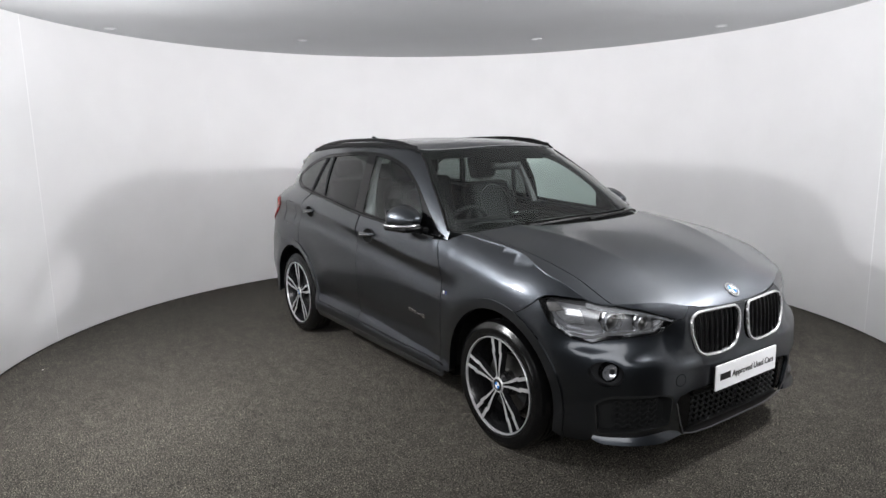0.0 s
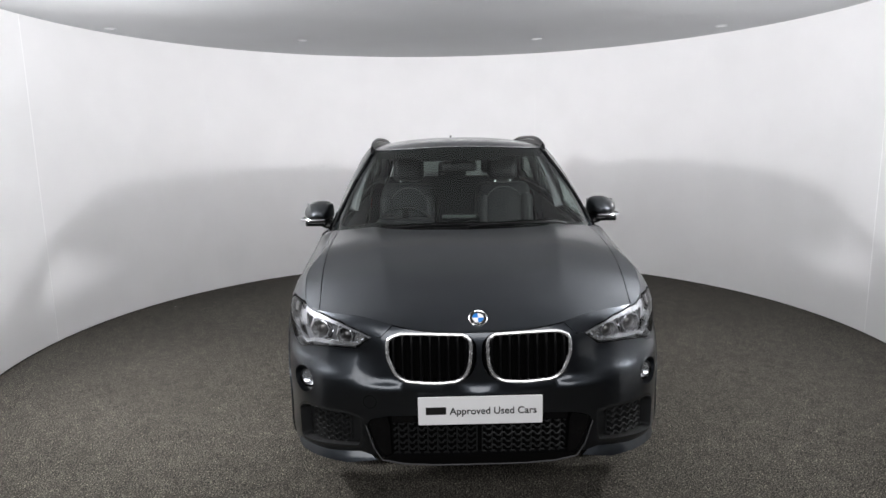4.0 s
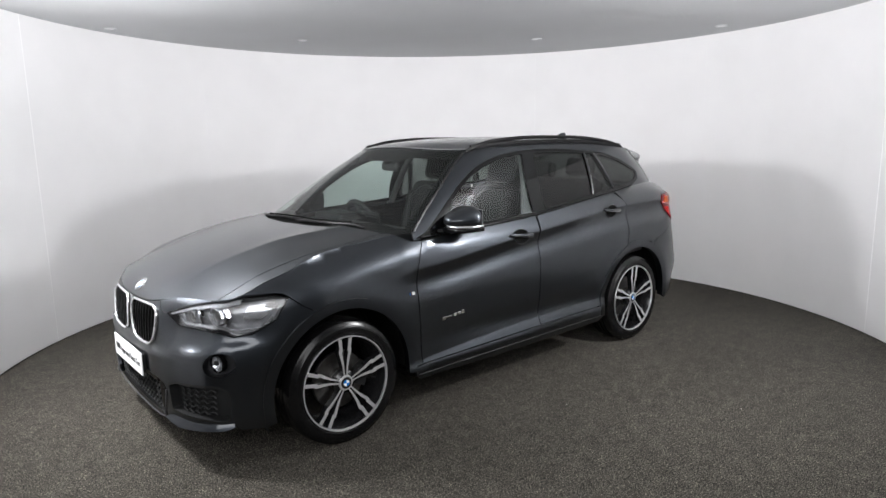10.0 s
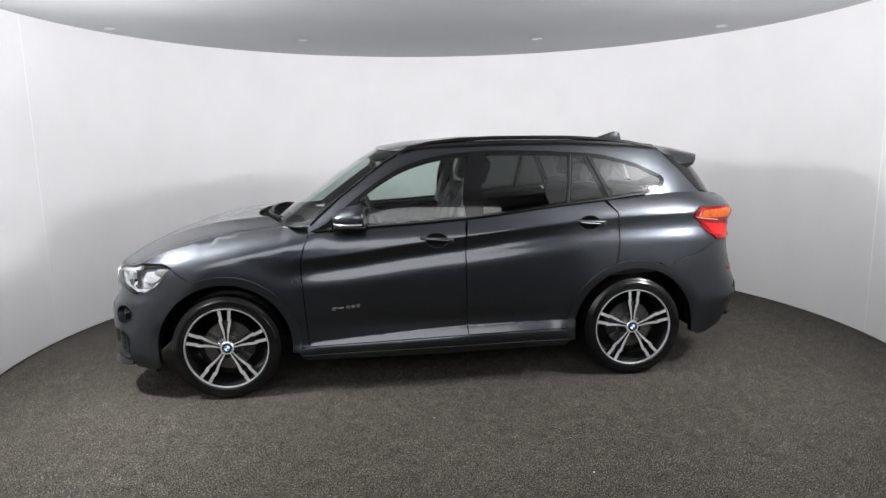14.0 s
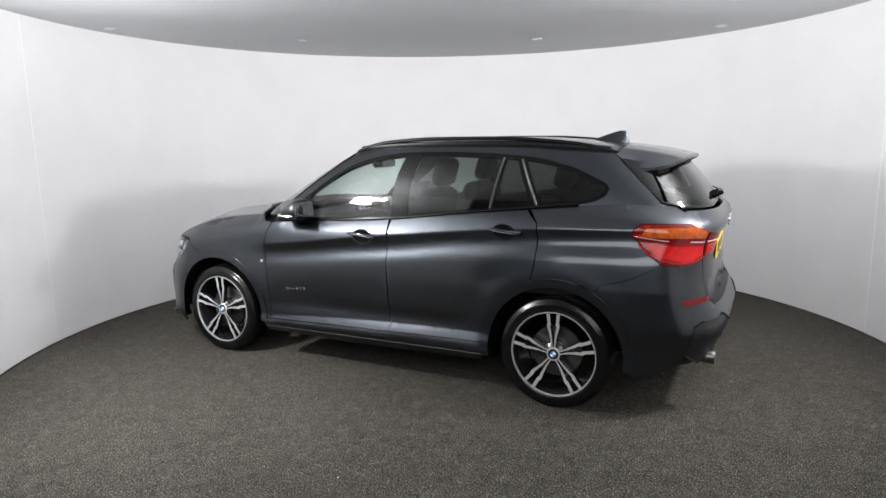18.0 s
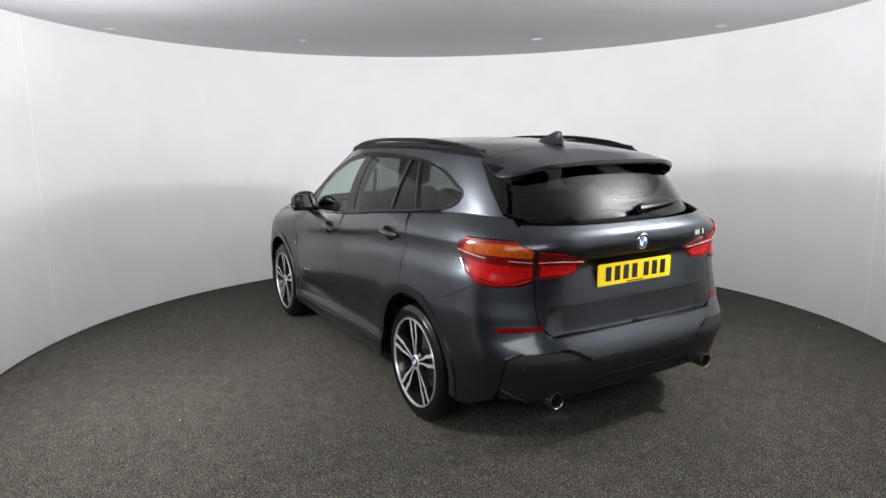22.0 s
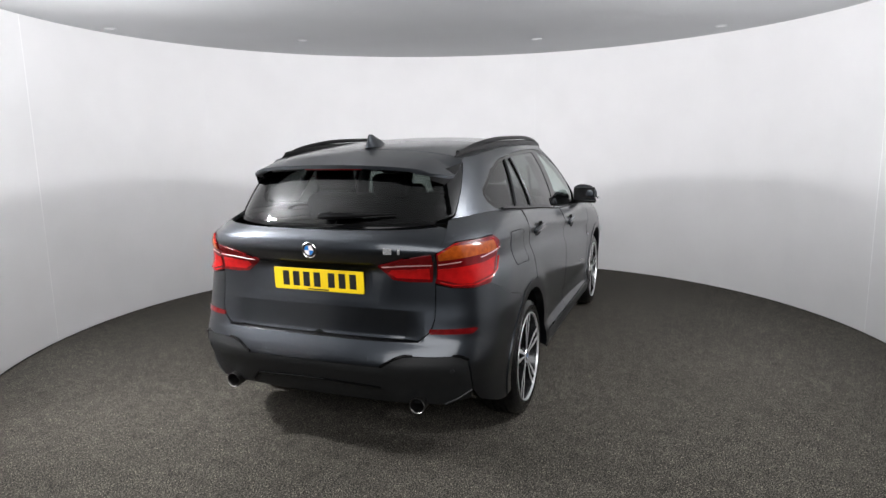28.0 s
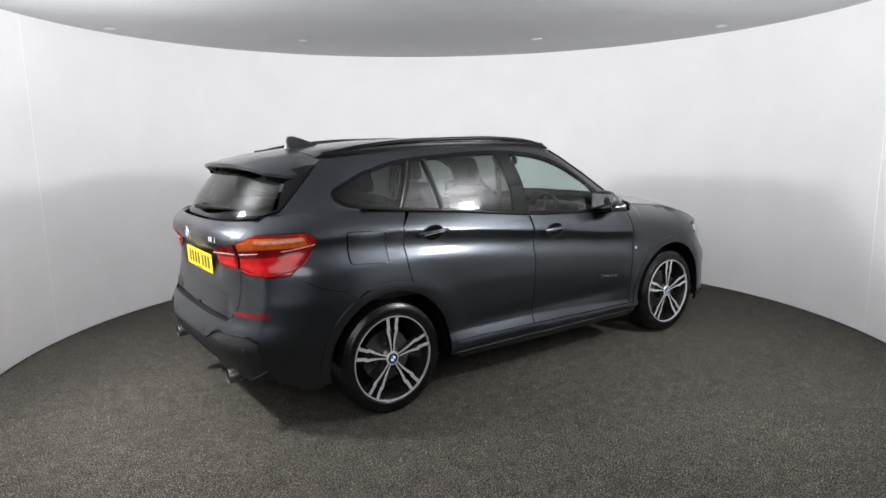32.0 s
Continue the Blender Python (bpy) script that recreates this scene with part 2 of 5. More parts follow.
def rounded(pts, r=0.0, n=5):
    """A closed outline with its corners rounded; a point may carry a radius of its own."""
    out = []
    k = len(pts)
    for i in range(k):
        p = np.array(pts[i][:2], float)
        rr = pts[i][2] if len(pts[i]) > 2 else r
        a, b = np.array(pts[i - 1][:2], float) - p, np.array(pts[(i + 1) % k][:2], float) - p
        la, lb = np.linalg.norm(a), np.linalg.norm(b)
        if rr <= 0 or la < 1e-6 or lb < 1e-6:
            out.append(tuple(p))
            continue
        d = min(rr, 0.45 * la, 0.45 * lb)
        p0, p2 = p + a / la * d, p + b / lb * d
        for j in range(n + 1):
            t = j / n
            out.append(tuple((1 - t) ** 2 * p0 + 2 * t * (1 - t) * p + t * t * p2))
    return out


def dense(pts, step, closed=True):
    out = []
    for i in range(len(pts) if closed else len(pts) - 1):
        a, b = np.array(pts[i][:2], float), np.array(pts[(i + 1) % len(pts)][:2], float)
        n = max(1, int(math.ceil(np.linalg.norm(b - a) / step)))
        out += [tuple(a + (b - a) * j / n) for j in range(n)]
    if not closed:
        out.append(tuple(pts[-1][:2]))
    keep = []
    for p in out:
        if not keep or math.dist(p, keep[-1]) > 1e-4:
            keep.append(p)
    if closed and math.dist(keep[0], keep[-1]) < 1e-4:
        keep.pop()
    return keep


def arc(cx, cz, r, a0, a1, n=28):
    return [(cx + r * math.cos(math.radians(a0 + (a1 - a0) * i / n)), cz + r * math.sin(math.radians(a0 + (a1 - a0) * i / n))) for i in range(n + 1)]


def inside(px, py, poly):
    poly = np.array(poly)
    x0, y0 = poly[:, 0], poly[:, 1]
    x1, y1 = np.roll(x0, -1), np.roll(y0, -1)
    dy = np.where(np.abs(y1 - y0) < 1e-12, 1e-12, y1 - y0)
    c = ((y0[None] > py[:, None]) != (y1[None] > py[:, None])) & (px[:, None] < (x1 - x0)[None] * (py[:, None] - y0[None]) / dy[None] + x0[None])
    return c.sum(1) % 2 == 1


def near(px, py, poly):
    """Distance of points from an outline's own points."""
    poly = np.array(poly)
    return np.sqrt(((px[:, None] - poly[None, :, 0]) ** 2 + (py[:, None] - poly[None, :, 1]) ** 2).min(1))


MID = np.array((0.0, 0.0, 0.75))


def normals(surf, q, z):
    e = 1e-3
    a = surf(q + e, z) - surf(q - e, z)
    b = surf(q, z + e) - surf(q, z - e)
    n = np.cross(a, b)
    n /= np.maximum(np.linalg.norm(n, axis=1), 1e-12)[:, None]
    flip = np.sign((n * (surf(q, z) - MID)).sum(1))
    flip[flip == 0] = 1
    return n * flip[:, None]


def panel(name, surf, outline, material, parent, step=0.04, holes=(), thick=0.014, off=0.0, side=1, label="", lines=()):
    """A piece of a curved surface inside an outline of its two parameters, with turned-in edges.
    side 1 left, -1 its mirror image, 0 both halves joined at the middle."""
    out = dense(outline, step)
    rings = [out] + [dense(h, step * 0.7) for h in holes]
    co, ed = [], []
    for ring in rings:
        b = len(co)
        co += ring
        ed += [(b + i, b + (i + 1) % len(ring)) for i in range(len(ring))]
    arr = np.array(out)
    lo, hi = arr.min(0), arr.max(0)
    gx, gy = np.meshgrid(np.arange(lo[0] + step / 2, hi[0], step), np.arange(lo[1] + step / 2, hi[1], step))
    gx, gy = gx.ravel(), gy.ravel()
    if len(gx):
        ok = inside(gx, gy, out)
        for h in rings[1:]:
            ok &= ~inside(gx, gy, h)
        for ring in rings:
            ok &= near(gx, gy, ring) > step * 0.45
        for line in lines:
            ok &= near(gx, gy, line) > step * 0.55
        co += list(zip(gx[ok], gy[ok]))
        for line in lines:
            L = np.array(line)
            keep = inside(L[:, 0], L[:, 1], out)
            for ring in rings:
                keep &= near(L[:, 0], L[:, 1], ring) > 0.006
            co += [tuple(p) for p in L[keep]]
    vs, _, fs, *_ = delaunay_2d_cdt([Vector((float(a), float(b))) for a, b in co], ed, [], 0, 1e-6)
    P2 = np.array([(v.x, v.y) for v in vs])
    F = np.array([f for f in fs if len(f) == 3])
    cen = P2[F].mean(1)
    ok = inside(cen[:, 0], cen[:, 1], out)
    for h in rings[1:]:
        ok &= ~inside(cen[:, 0], cen[:, 1], h)
    a, b, c = P2[F[:, 0]], P2[F[:, 1]], P2[F[:, 2]]
    area = np.abs((b[:, 0] - a[:, 0]) * (c[:, 1] - a[:, 1]) - (b[:, 1] - a[:, 1]) * (c[:, 0] - a[:, 0]))
    F = F[ok & (area > 1e-9)]
    P = surf(P2[:, 0], P2[:, 1])
    N = normals(surf, P2[:, 0], P2[:, 1])
    P = P + N * off
    g = np.cross(P[F[:, 1]] - P[F[:, 0]], P[F[:, 2]] - P[F[:, 0]])
    flip = (g * N[F[:, 0]]).sum(1) < 0
    F[flip] = F[flip][:, ::-1]
    used = np.unique(F)
    remap = -np.ones(len(P), int)
    remap[used] = np.arange(len(used))
    P, N, F = P[used], N[used], remap[F]
    faces = [tuple(int(i) for i in f) for f in F]
    verts = [tuple(p) for p in P]
    nor = [tuple(n) for n in N]
    count = {}
    for f in faces:
        for i in range(3):
            e = (f[i], f[(i + 1) % 3])
            count[e] = count.get(e, 0) + 1
    smooth = [True] * len(faces)
    top, bottom = {}, {}
    for (i, j) in [e for e in count if (e[1], e[0]) not in count]:
        if side == 0 and abs(P[i][1]) < 2e-3 and abs(P[j][1]) < 2e-3:
            continue
        for k in (i, j):
            if k not in top:
                top[k] = len(verts)
                verts.append(tuple(P[k]))
                bottom[k] = len(verts)
                verts.append(tuple(P[k] - N[k] * thick))
                nor += [(0.0, 0.0, 0.0)] * 2
        faces.append((top[j], top[i], bottom[i], bottom[j]))
        smooth.append(False)
    if side == -1:
        verts = [(x, -y, z) for x, y, z in verts]
        faces = [tuple(reversed(f)) for f in faces]
        nor = [(a, -b, c) for a, b, c in nor]
    if side == 0:
        n = len(verts)
        weld = {}
        idx = list(range(n))
        more = []
        for k, (x, y, z) in enumerate(verts):
            if abs(y) < 2e-3:
                verts[k] = (x, 0.0, z)
                nor[k] = (nor[k][0], 0.0, nor[k][2])
                weld[k] = k
            else:
                weld[k] = n + len(more)
                more.append((x, -y, z))
                nor.append((nor[k][0], -nor[k][1], nor[k][2]))
        mirrored = [tuple(reversed([weld[i] for i in f])) for f in faces]
        verts += more
        faces, smooth = faces + mirrored, smooth + smooth
    ob = obj(name, verts, faces, material, parent, label, smooth, nor)
    if material in (GLASS, LENS):
        ob.visible_shadow = False
    return ob


# ---- the booth ----
def polar(r, deg):
    return r * math.cos(math.radians(deg)), r * math.sin(math.radians(deg))


SEAMS = [1.7 + 35.1 * k for k in range(-1, 7)]
OPEN_A, OPEN_B = -57.0, 236.0


def wall_panel(a0, a1):
    """One curved sheet of the round wall, with thickness."""
    n = 18
    vs, fs = [], []
    g = 0.004
    for i in range(n + 1):
        a = a0 + g + (a1 - a0 - 2 * g) * i / n
        for r in (ROOM_R, ROOM_R + 0.06):
            x, y = polar(r, a)
            vs += [(x, y, 0.0), (x, y, ROOM_H + 0.02)]
    for i in range(n):
        b = 4 * i
        fs += [(b, b + 1, b + 5, b + 4), (b + 2, b + 6, b + 7, b + 3), (b + 1, b + 3, b + 7, b + 5)]
    fs += [(0, 2, 3, 1), (4 * n, 4 * n + 1, 4 * n + 3, 4 * n + 2)]
    return vs, fs


wall = tagged(new("wall_round"), "curved white painted booth wall of tall sheets", "wall", kind="structure")
edges = [OPEN_A] + [a for a in SEAMS if OPEN_A < a < OPEN_B] + [OPEN_B]
for a0, a1 in zip(edges, edges[1:]):
    vs, fs = wall_panel(a0, a1)
    bm = bmesh.new()
    bv = [bm.verts.new(v) for v in vs]
    for f in fs:
        bm.faces.new([bv[i] for i in f])
    bmesh.ops.recalc_face_normals(bm, faces=bm.faces)
    part("panel", bm, WALL, wall)
for a in edges[1:-1]:
    x, y = polar(ROOM_R + 0.0005, a)
    m = Matrix.Translation((x, y, (ROOM_H + 0.01) / 2)) @ Matrix.Rotation(math.radians(a), 4, "Z")
    main = a < 5 or a > 170
    part("joint_strip", box_bm(0.0045 if main else 0.003, 0.006, ROOM_H, m, 0.001, 1), SEAM if main else WALL, wall)

bm = lathe([(0.001, 0.0), (ROOM_R + 0.05, 0.0), (ROOM_R + 0.05, 0.08), (0.001, 0.08)], 96, "z", m=Matrix.Translation((0, 0, ROOM_H + 0.001)))
tagged(part("ceiling", bm, CEILING, None), "pale grey round booth ceiling", "ceiling", kind="structure")

# still floor round the platform, the passage in front of the opening and its walls
bm = bmesh.new()
bmesh.ops.create_grid(bm, x_segments=1, y_segments=1, size=60)
bmesh.ops.translate(bm, vec=(0, 0, -0.012), verts=bm.verts)
tagged(part("floor", bm, CARPET, None), "dark grey-brown carpeted floor", "floor", kind="structure")
for nm, sx, sy, x, y in (("wall_south", 8.4, 0.12, 0, -6.4), ("wall_west", 0.12, 10.6, -4.2, -1.1),
                         ("wall_east", 0.12, 10.6, 4.2, -1.1), ("wall_north", 8.4, 0.12, 0, 4.2)):
    tagged(part(nm, box_bm(sx, sy, 3.2, Matrix.Translation((x, y, 1.588))), OUTER, None), "plain grey outer wall", "wall", kind="structure")
tagged(part("ceiling_outer", box_bm(8.6, 10.8, 0.1, Matrix.Translation((0, -1.1, 3.25))), OUTER, None), "plain grey outer ceiling", "ceiling", kind="structure")

turntable = tagged(new("turntable"), "round turning platform covered in dark flecked carpet", "turntable")
bm = lathe([(0.001, 0.0), (ROOM_R - 0.03, 0.0), (ROOM_R - 0.022, -0.005), (ROOM_R - 0.022, -0.011)], 128, "z")
part("carpet", bm, CARPET, turntable)

for x, y, r in ((-0.395, 2.136, 0.004), (-1.329, -2.769, 0.006), (0.313, 1.395, 0.003)):
    bm = bmesh.new()
    bmesh.ops.create_icosphere(bm, subdivisions=1, radius=r, matrix=Matrix.Translation((x, y, 0.35 * r)) @ Matrix.Diagonal((1.6, 0.8, 0.4, 1)))
    part("lint_fleck", bm, LINT, turntable, "pale fleck of lint")


def downlight(x, y):
    d = tagged(new("downlight"), "small round recessed white ceiling downlight", "downlight", "ceiling downlights")
    d.location = (x, y, ROOM_H)
    part("trim_ring", lathe([(0.055, 0.001), (0.055, -0.004), (0.05, -0.007), (0.046, -0.004), (0.046, 0.0)], 32, "z"), CEILING, d)
    part("diffuser", lathe([(0.001, -0.0012), (0.046, -0.0012)], 32, "z"), WALL, d)
    return d


first = None
for x, y in LAMP_PLACES:
    if first is None:
        first = downlight(x, y)
    else:
        copy_thing(first, Matrix.Translation((x, y, ROOM_H)))


# ---- the car's surfaces: x forward, y left, z up, from the ground midway between the axles ----
AXLE, TYRE_R, HUB_Z = 1.335, 0.342, 0.340
ARCH_R = 0.462
SC = 1.4

crease_z = spline((1.2, 0.86), (0.58, 0.912), (0.11, 0.968), (-0.22, 1.0), (-0.74, 1.055), (-1.23, 1.089), (-1.8, 1.10))
belt_z = spline((1.0, 1.035), (0.77, 1.049), (0.39, 1.070), (0.1, 1.083), (-0.24, 1.105), (-0.76, 1.160), (-1.16, 1.196), (-1.42, 1.222), (-1.7, 1.235), (-2.2, 1.20))
sec_w = spline((0.15, 0.850), (0.22, 0.882), (0.30, 0.893), (0.36, 0.892), (0.42, 0.893), (0.55, 0.901), (0.75, 0.910), (0.90, 0.908), (1.0, 0.899), (1.1, 0.872), (1.2, 0.838), (1.3, 0.79))
nose_x = spline((0.15, 2.06), (0.20, 2.12), (0.28, 2.150), (0.42, 2.156), (0.55, 2.150), (0.66, 2.146), (0.76, 2.140), (0.82, 2.122), (0.88, 2.075), (0.95, 1.99), (1.05, 1.85), (1.2, 1.60))
tail_x = spline((0.18, -2.06), (0.30, -2.17), (0.42, -2.225), (0.53, -2.266), (0.58, -2.252), (0.62, -2.232), (0.66, -2.210), (0.74, -2.186), (0.85, -2.168), (0.96, -2.165), (1.03, -2.185), (1.09, -2.215), (1.14, -2.205), (1.20, -2.150), (1.3, -2.07))
hood_z = spline((0.7, 1.165), (0.95, 1.148), (1.12, 1.130), (1.40, 1.098), (1.62, 1.052), (1.80, 1.000), (1.95, 0.935), (2.04, 0.885), (2.10, 0.838), (2.14, 0.795))
hood_drop = spline((0.8, 0.052), (1.1, 0.056), (1.4, 0.060), (1.7, 0.072), (1.9, 0.100), (2.05, 0.075), (2.15, 0.04))
roof_c = spline((0.75, 1.36), (0.48, 1.495), (0.30, 1.552), (0.10, 1.582), (-0.15, 1.597), (-0.5, 1.603), (-0.9, 1.597), (-1.3, 1.573), (-1.6, 1.543), (-1.8, 1.508), (-2.0, 1.455))

ledge_z = spline((1.0, 0.340), (0.82, 0.350), (0.4, 0.380), (-0.2, 0.408), (-0.95, 0.420))


upper_w = spline((1.0, 0.860), (1.07, 0.850), (1.15, 0.832), (1.25, 0.804), (1.35, 0.767), (1.45, 0.721), (1.52, 0.681), (1.58, 0.632), (1.64, 0.565))


def green_w(x, z):
    w = upper_w(z)
    w = w - 0.075 * np.clip((-x - 0.4) / 1.3, 0, 1.3) ** 1.6
    return w - 0.02 * np.clip((x - 0.1) / 0.8, 0, 1) ** 2


def side_w(x, z):
    w = sec_w(z)
    cz = crease_z(x)
    fade = 1 / (1 + np.exp((x - 0.86) / 0.06)) * 1 / (1 + np.exp((-1.95 - x) / 0.08))
    d = z - cz
    w = w + fade * (0.013 * np.exp(-np.sqrt(d * d + 1e-4) / 0.026) - 0.024 * np.exp(-((d + 0.078) / 0.065) ** 2))
    w = w - 0.012 * np.exp(-((z - 0.46) / 0.06) ** 2) * np.exp(-((x + 0.05) / 0.75) ** 4)
    # upturned ledge along the foot of the doors
    zt = ledge_z(x)
    w = w + 0.021 * np.clip((zt - z) / 0.06, 0, 1) * np.clip((z - 0.215) / 0.09, 0, 1) * np.exp(-(np.abs(x + 0.02) / 0.96) ** 16)
    for ax in (AXLE, -AXLE):
        r = np.sqrt((x - ax) ** 2 + (z - HUB_Z) ** 2)
        w = w + 0.008 * np.exp(-((r - 0.47) / 0.08) ** 2)
    # shoulders roll in towards the bonnet, and the tail draws in
    top = np.clip((z - (0.945 - 0.19 * np.clip(x - 0.92, 0, 1.2))) / 0.14, 0, 1.25)
    w = w - (0.030 + 0.047 * np.clip((1.85 - x) / 0.45, 0, 1)) * np.clip((x - 0.70) / 0.25, 0, 1) * top ** 2
    w = w - 0.050 * np.clip((-x - 1.1) / 0.9, 0, 1) ** 1.5 * np.clip((z - 0.75) / 0.4, 0, 1)
    bz = belt_z(x)
    spare = np.clip(sec_w(bz) - green_w(x, bz) - 0.012, 0, 0.1) * np.clip((0.75 - x) / 0.2, 0, 1)
    w = w - spare * np.clip((z - bz + 0.11) / 0.11, 0, 1.3) ** 2
    return w


class Ring:
    """A wall that runs round the car: straight sides with superellipse corners to the nose and tail."""

    def __init__(self, width, front, rear, cf, cr, nf, nr):
        self.width, self.front, self.rear, self.cf, self.cr, self.nf, self.nr = width, front, rear, cf, cr, nf, nr
        self.bulge = None

    def __call__(self, q, z):
        q, z = np.atleast_1d(np.asarray(q, float)), np.atleast_1d(np.asarray(z, float))
        s = np.clip(q / SC, -2.0, 2.0)
        cf, cr, nf = self.cf(z), self.cr(z), self.nf(z)
        x = cr + (np.clip(s, -1, 1) + 1) / 2 * (cf - cr)
        f = np.clip(s - 1, 0, 1) * math.pi / 2
        b = np.clip(-s - 1, 0, 1) * math.pi / 2
        x = x + (self.front(z) - cf) * np.sin(f) ** (2 / nf) - (cr - self.rear(z)) * np.sin(b) ** (2 / self.nr)
        k = np.maximum(np.cos(f), 0) ** (2 / nf) * np.maximum(np.cos(b), 0) ** (2 / self.nr)
        k = np.where(np.abs(s) >= 1.9999, 0, k)
        y = self.width(x, z) * k
        if self.bulge:
            x = x + self.bulge(x, y, z)
        return np.stack([x, y, z], 1)

    def X(self, x, z):
        """The parameters of the point of the side at x, z."""
        cf, cr = float(self.cf(z)), float(self.cr(z))
        if x > cf:
            c = min(1, (x - cf) / (float(self.front(z)) - cf))
            s = 1 + math.asin(c ** (float(self.nf(z)) / 2)) * 2 / math.pi
        elif x < cr:
            c = min(1, (cr - x) / (cr - float(self.rear(z))))
            s = -1 - math.asin(c ** (self.nr / 2)) * 2 / math.pi
        else:
            s = -1 + 2 * (x - cr) / (cf - cr)
        return s * SC, z

    def _y(self, y, z, a, b):
        y, z = np.atleast_1d(np.asarray(y, float)), np.atleast_1d(np.asarray(z, float))
        a, b = np.full(len(y), a), np.full(len(y), b)
        for _ in range(26):
            m = (a + b) / 2
            out = self(m * SC, z)[:, 1] > y
            a, b = np.where(out, m, a), np.where(out, b, m)
        q = np.where(y <= 0, math.copysign(2.0, b[0]), (a + b) / 2) * SC
        return [(float(i), float(j)) for i, j in zip(q, z)]

    def F(self, y, z):
        """The parameters of the point of the front at y, z."""
        return self._y(y, z, 0.98, 2.0)[0]

    def B(self, y, z):
        return self._y(y, z, -0.98, -2.0)[0]

    def XS(self, pts):
        return [self.X(*p) for p in pts]

    def FS(self, pts):
        return self._y([p[0] for p in pts], [p[1] for p in pts], 0.98, 2.0)

    def BS(self, pts):
        return self._y([p[0] for p in pts], [p[1] for p in pts], -0.98, -2.0)


const = lambda v: (lambda z: np.zeros_like(np.asarray(z, float)) + v)
LOW = Ring(side_w, nose_x, tail_x, const(1.42), const(-1.48), spline((0.15, 3.7), (0.50, 3.5), (0.72, 3.0), (0.90, 2.7), (1.3, 2.6)), 3.9)


def bumper_shelf(x, y, z):
    """The ledge that runs across the front bumper under the grille and lamps."""
    d = z - (0.570 + 0.085 * np.clip(np.abs(y) / 0.8, 0, 1.1) ** 2)
    low = 0.5 * (1 - np.tanh(d / 0.012)) * np.exp(-np.clip(-d, 0, 1) / 0.11)
    lean = 0.034 * np.exp(-((z - 0.715) / 0.085) ** 2) * np.clip((np.abs(y) - 0.41) / 0.10, 0, 1)
    # the tailgate tucks in under its crease, above the bumper
    tuck = np.where(z > 0.6515, np.clip((0.80 - z) / 0.13, 0, 1), 0) * np.clip((0.585 - np.abs(y)) / 0.11, 0, 1) * np.clip((-x - 1.9) / 0.1, 0, 1)
    # hollow round the rear plate, under a lip between the lamps
    hollow = 0.5 * (1 + np.tanh((1.014 - z) / 0.010)) * np.clip((z - 0.82) / 0.16, 0, 1) * np.clip((0.42 - np.abs(y)) / 0.12, 0, 1) * np.clip((-x - 1.9) / 0.1, 0, 1)
    return 0.026 * hollow + (0.020 * low - lean) * np.clip((x - 1.66) / 0.2, 0, 1) + 0.036 * tuck


LOW.bulge = bumper_shelf


def hood(x, y):
    x, y = np.atleast_1d(np.asarray(x, float)), np.atleast_1d(np.asarray(y, float))
    t = np.abs(y) / 0.76
    z = hood_z(x) - hood_drop(x) * t ** 2.6
    # raised flanks and the soft channel in the middle
    z = z + 0.017 * np.exp(-(np.sqrt((np.abs(y) - 0.50 + 0.15 * (x - 1.2)) ** 2 + 2e-4) - 0.014) / 0.075) * np.clip((2.0 - x) / 0.5, 0, 1)
    return np.stack([x, y, z], 1)


glass_f = spline((1.0, 1.20), (1.09, 1.085), (1.20, 0.925), (1.33, 0.73), (1.43, 0.575), (1.50, 0.46), (1.56, 0.355), (1.64, 0.2))
glass_r = spline((1.0, -2.16), (1.19, -2.135), (1.26, -2.10), (1.35, -2.04), (1.44, -1.965), (1.52, -1.89), (1.64, -1.76))
UP = Ring(green_w, glass_f, glass_r, spline((1.0, 0.32), (1.6, -0.30)), spline((1.0, -1.50), (1.6, -1.25)), spline((1.05, 4.4), (1.5, 3.0)), 3.2)


def roof(x, y):
    x, y = np.atleast_1d(np.asarray(x, float)), np.atleast_1d(np.asarray(y, float))
    return np.stack([x, y, roof_c(x) + 0.026 - 0.062 * (np.abs(y) / 0.64) ** 2.4], 1)


def meet(ring, cap, q, lo, hi):
    """Where the ring reaches the cap at the parameters q."""
    q = np.atleast_1d(np.asarray(q, float))
    lo, hi = np.full(len(q), lo), np.full(len(q), hi)
    for _ in range(26):
        m = (lo + hi) / 2
        p = ring(q, m)
        under = cap(p[:, 0], p[:, 1])[:, 2] > m
        lo, hi = np.where(under, m, lo), np.where(under, hi, m)
    return (lo + hi) / 2


def low_top(q):
    z = meet(LOW, hood, q, 0.6, 1.25)
    return z if np.ndim(q) else float(z[0])


def up_top(q):
    z = meet(UP, roof, q, 1.2, 1.66)
    return z if np.ndim(q) else float(z[0])


def along(top, q0, q1, n, drop=0.003):
    q = np.linspace(q0, q1, n + 1)
    return [(float(a), float(b) - drop) for a, b in zip(q, top(q))]


def cap_edge(ring, top, q0, q1, n, inset=0.004):
    """The same seam as points in plan, drawn in a little."""
    q = np.linspace(q0, q1, n + 1)
    out = []
    for p in ring(q, top(q)):
        r = math.hypot(p[0] * 0.5, p[1])
        out.append((p[0] - inset * 0.5 * p[0] / max(r, 1e-6), max(0.0, p[1] - inset * p[1] / max(r, 1e-6))))
    return out


car = tagged(new("car"), "dark grey metallic compact SUV with privacy glass and alloy wheels", "car")


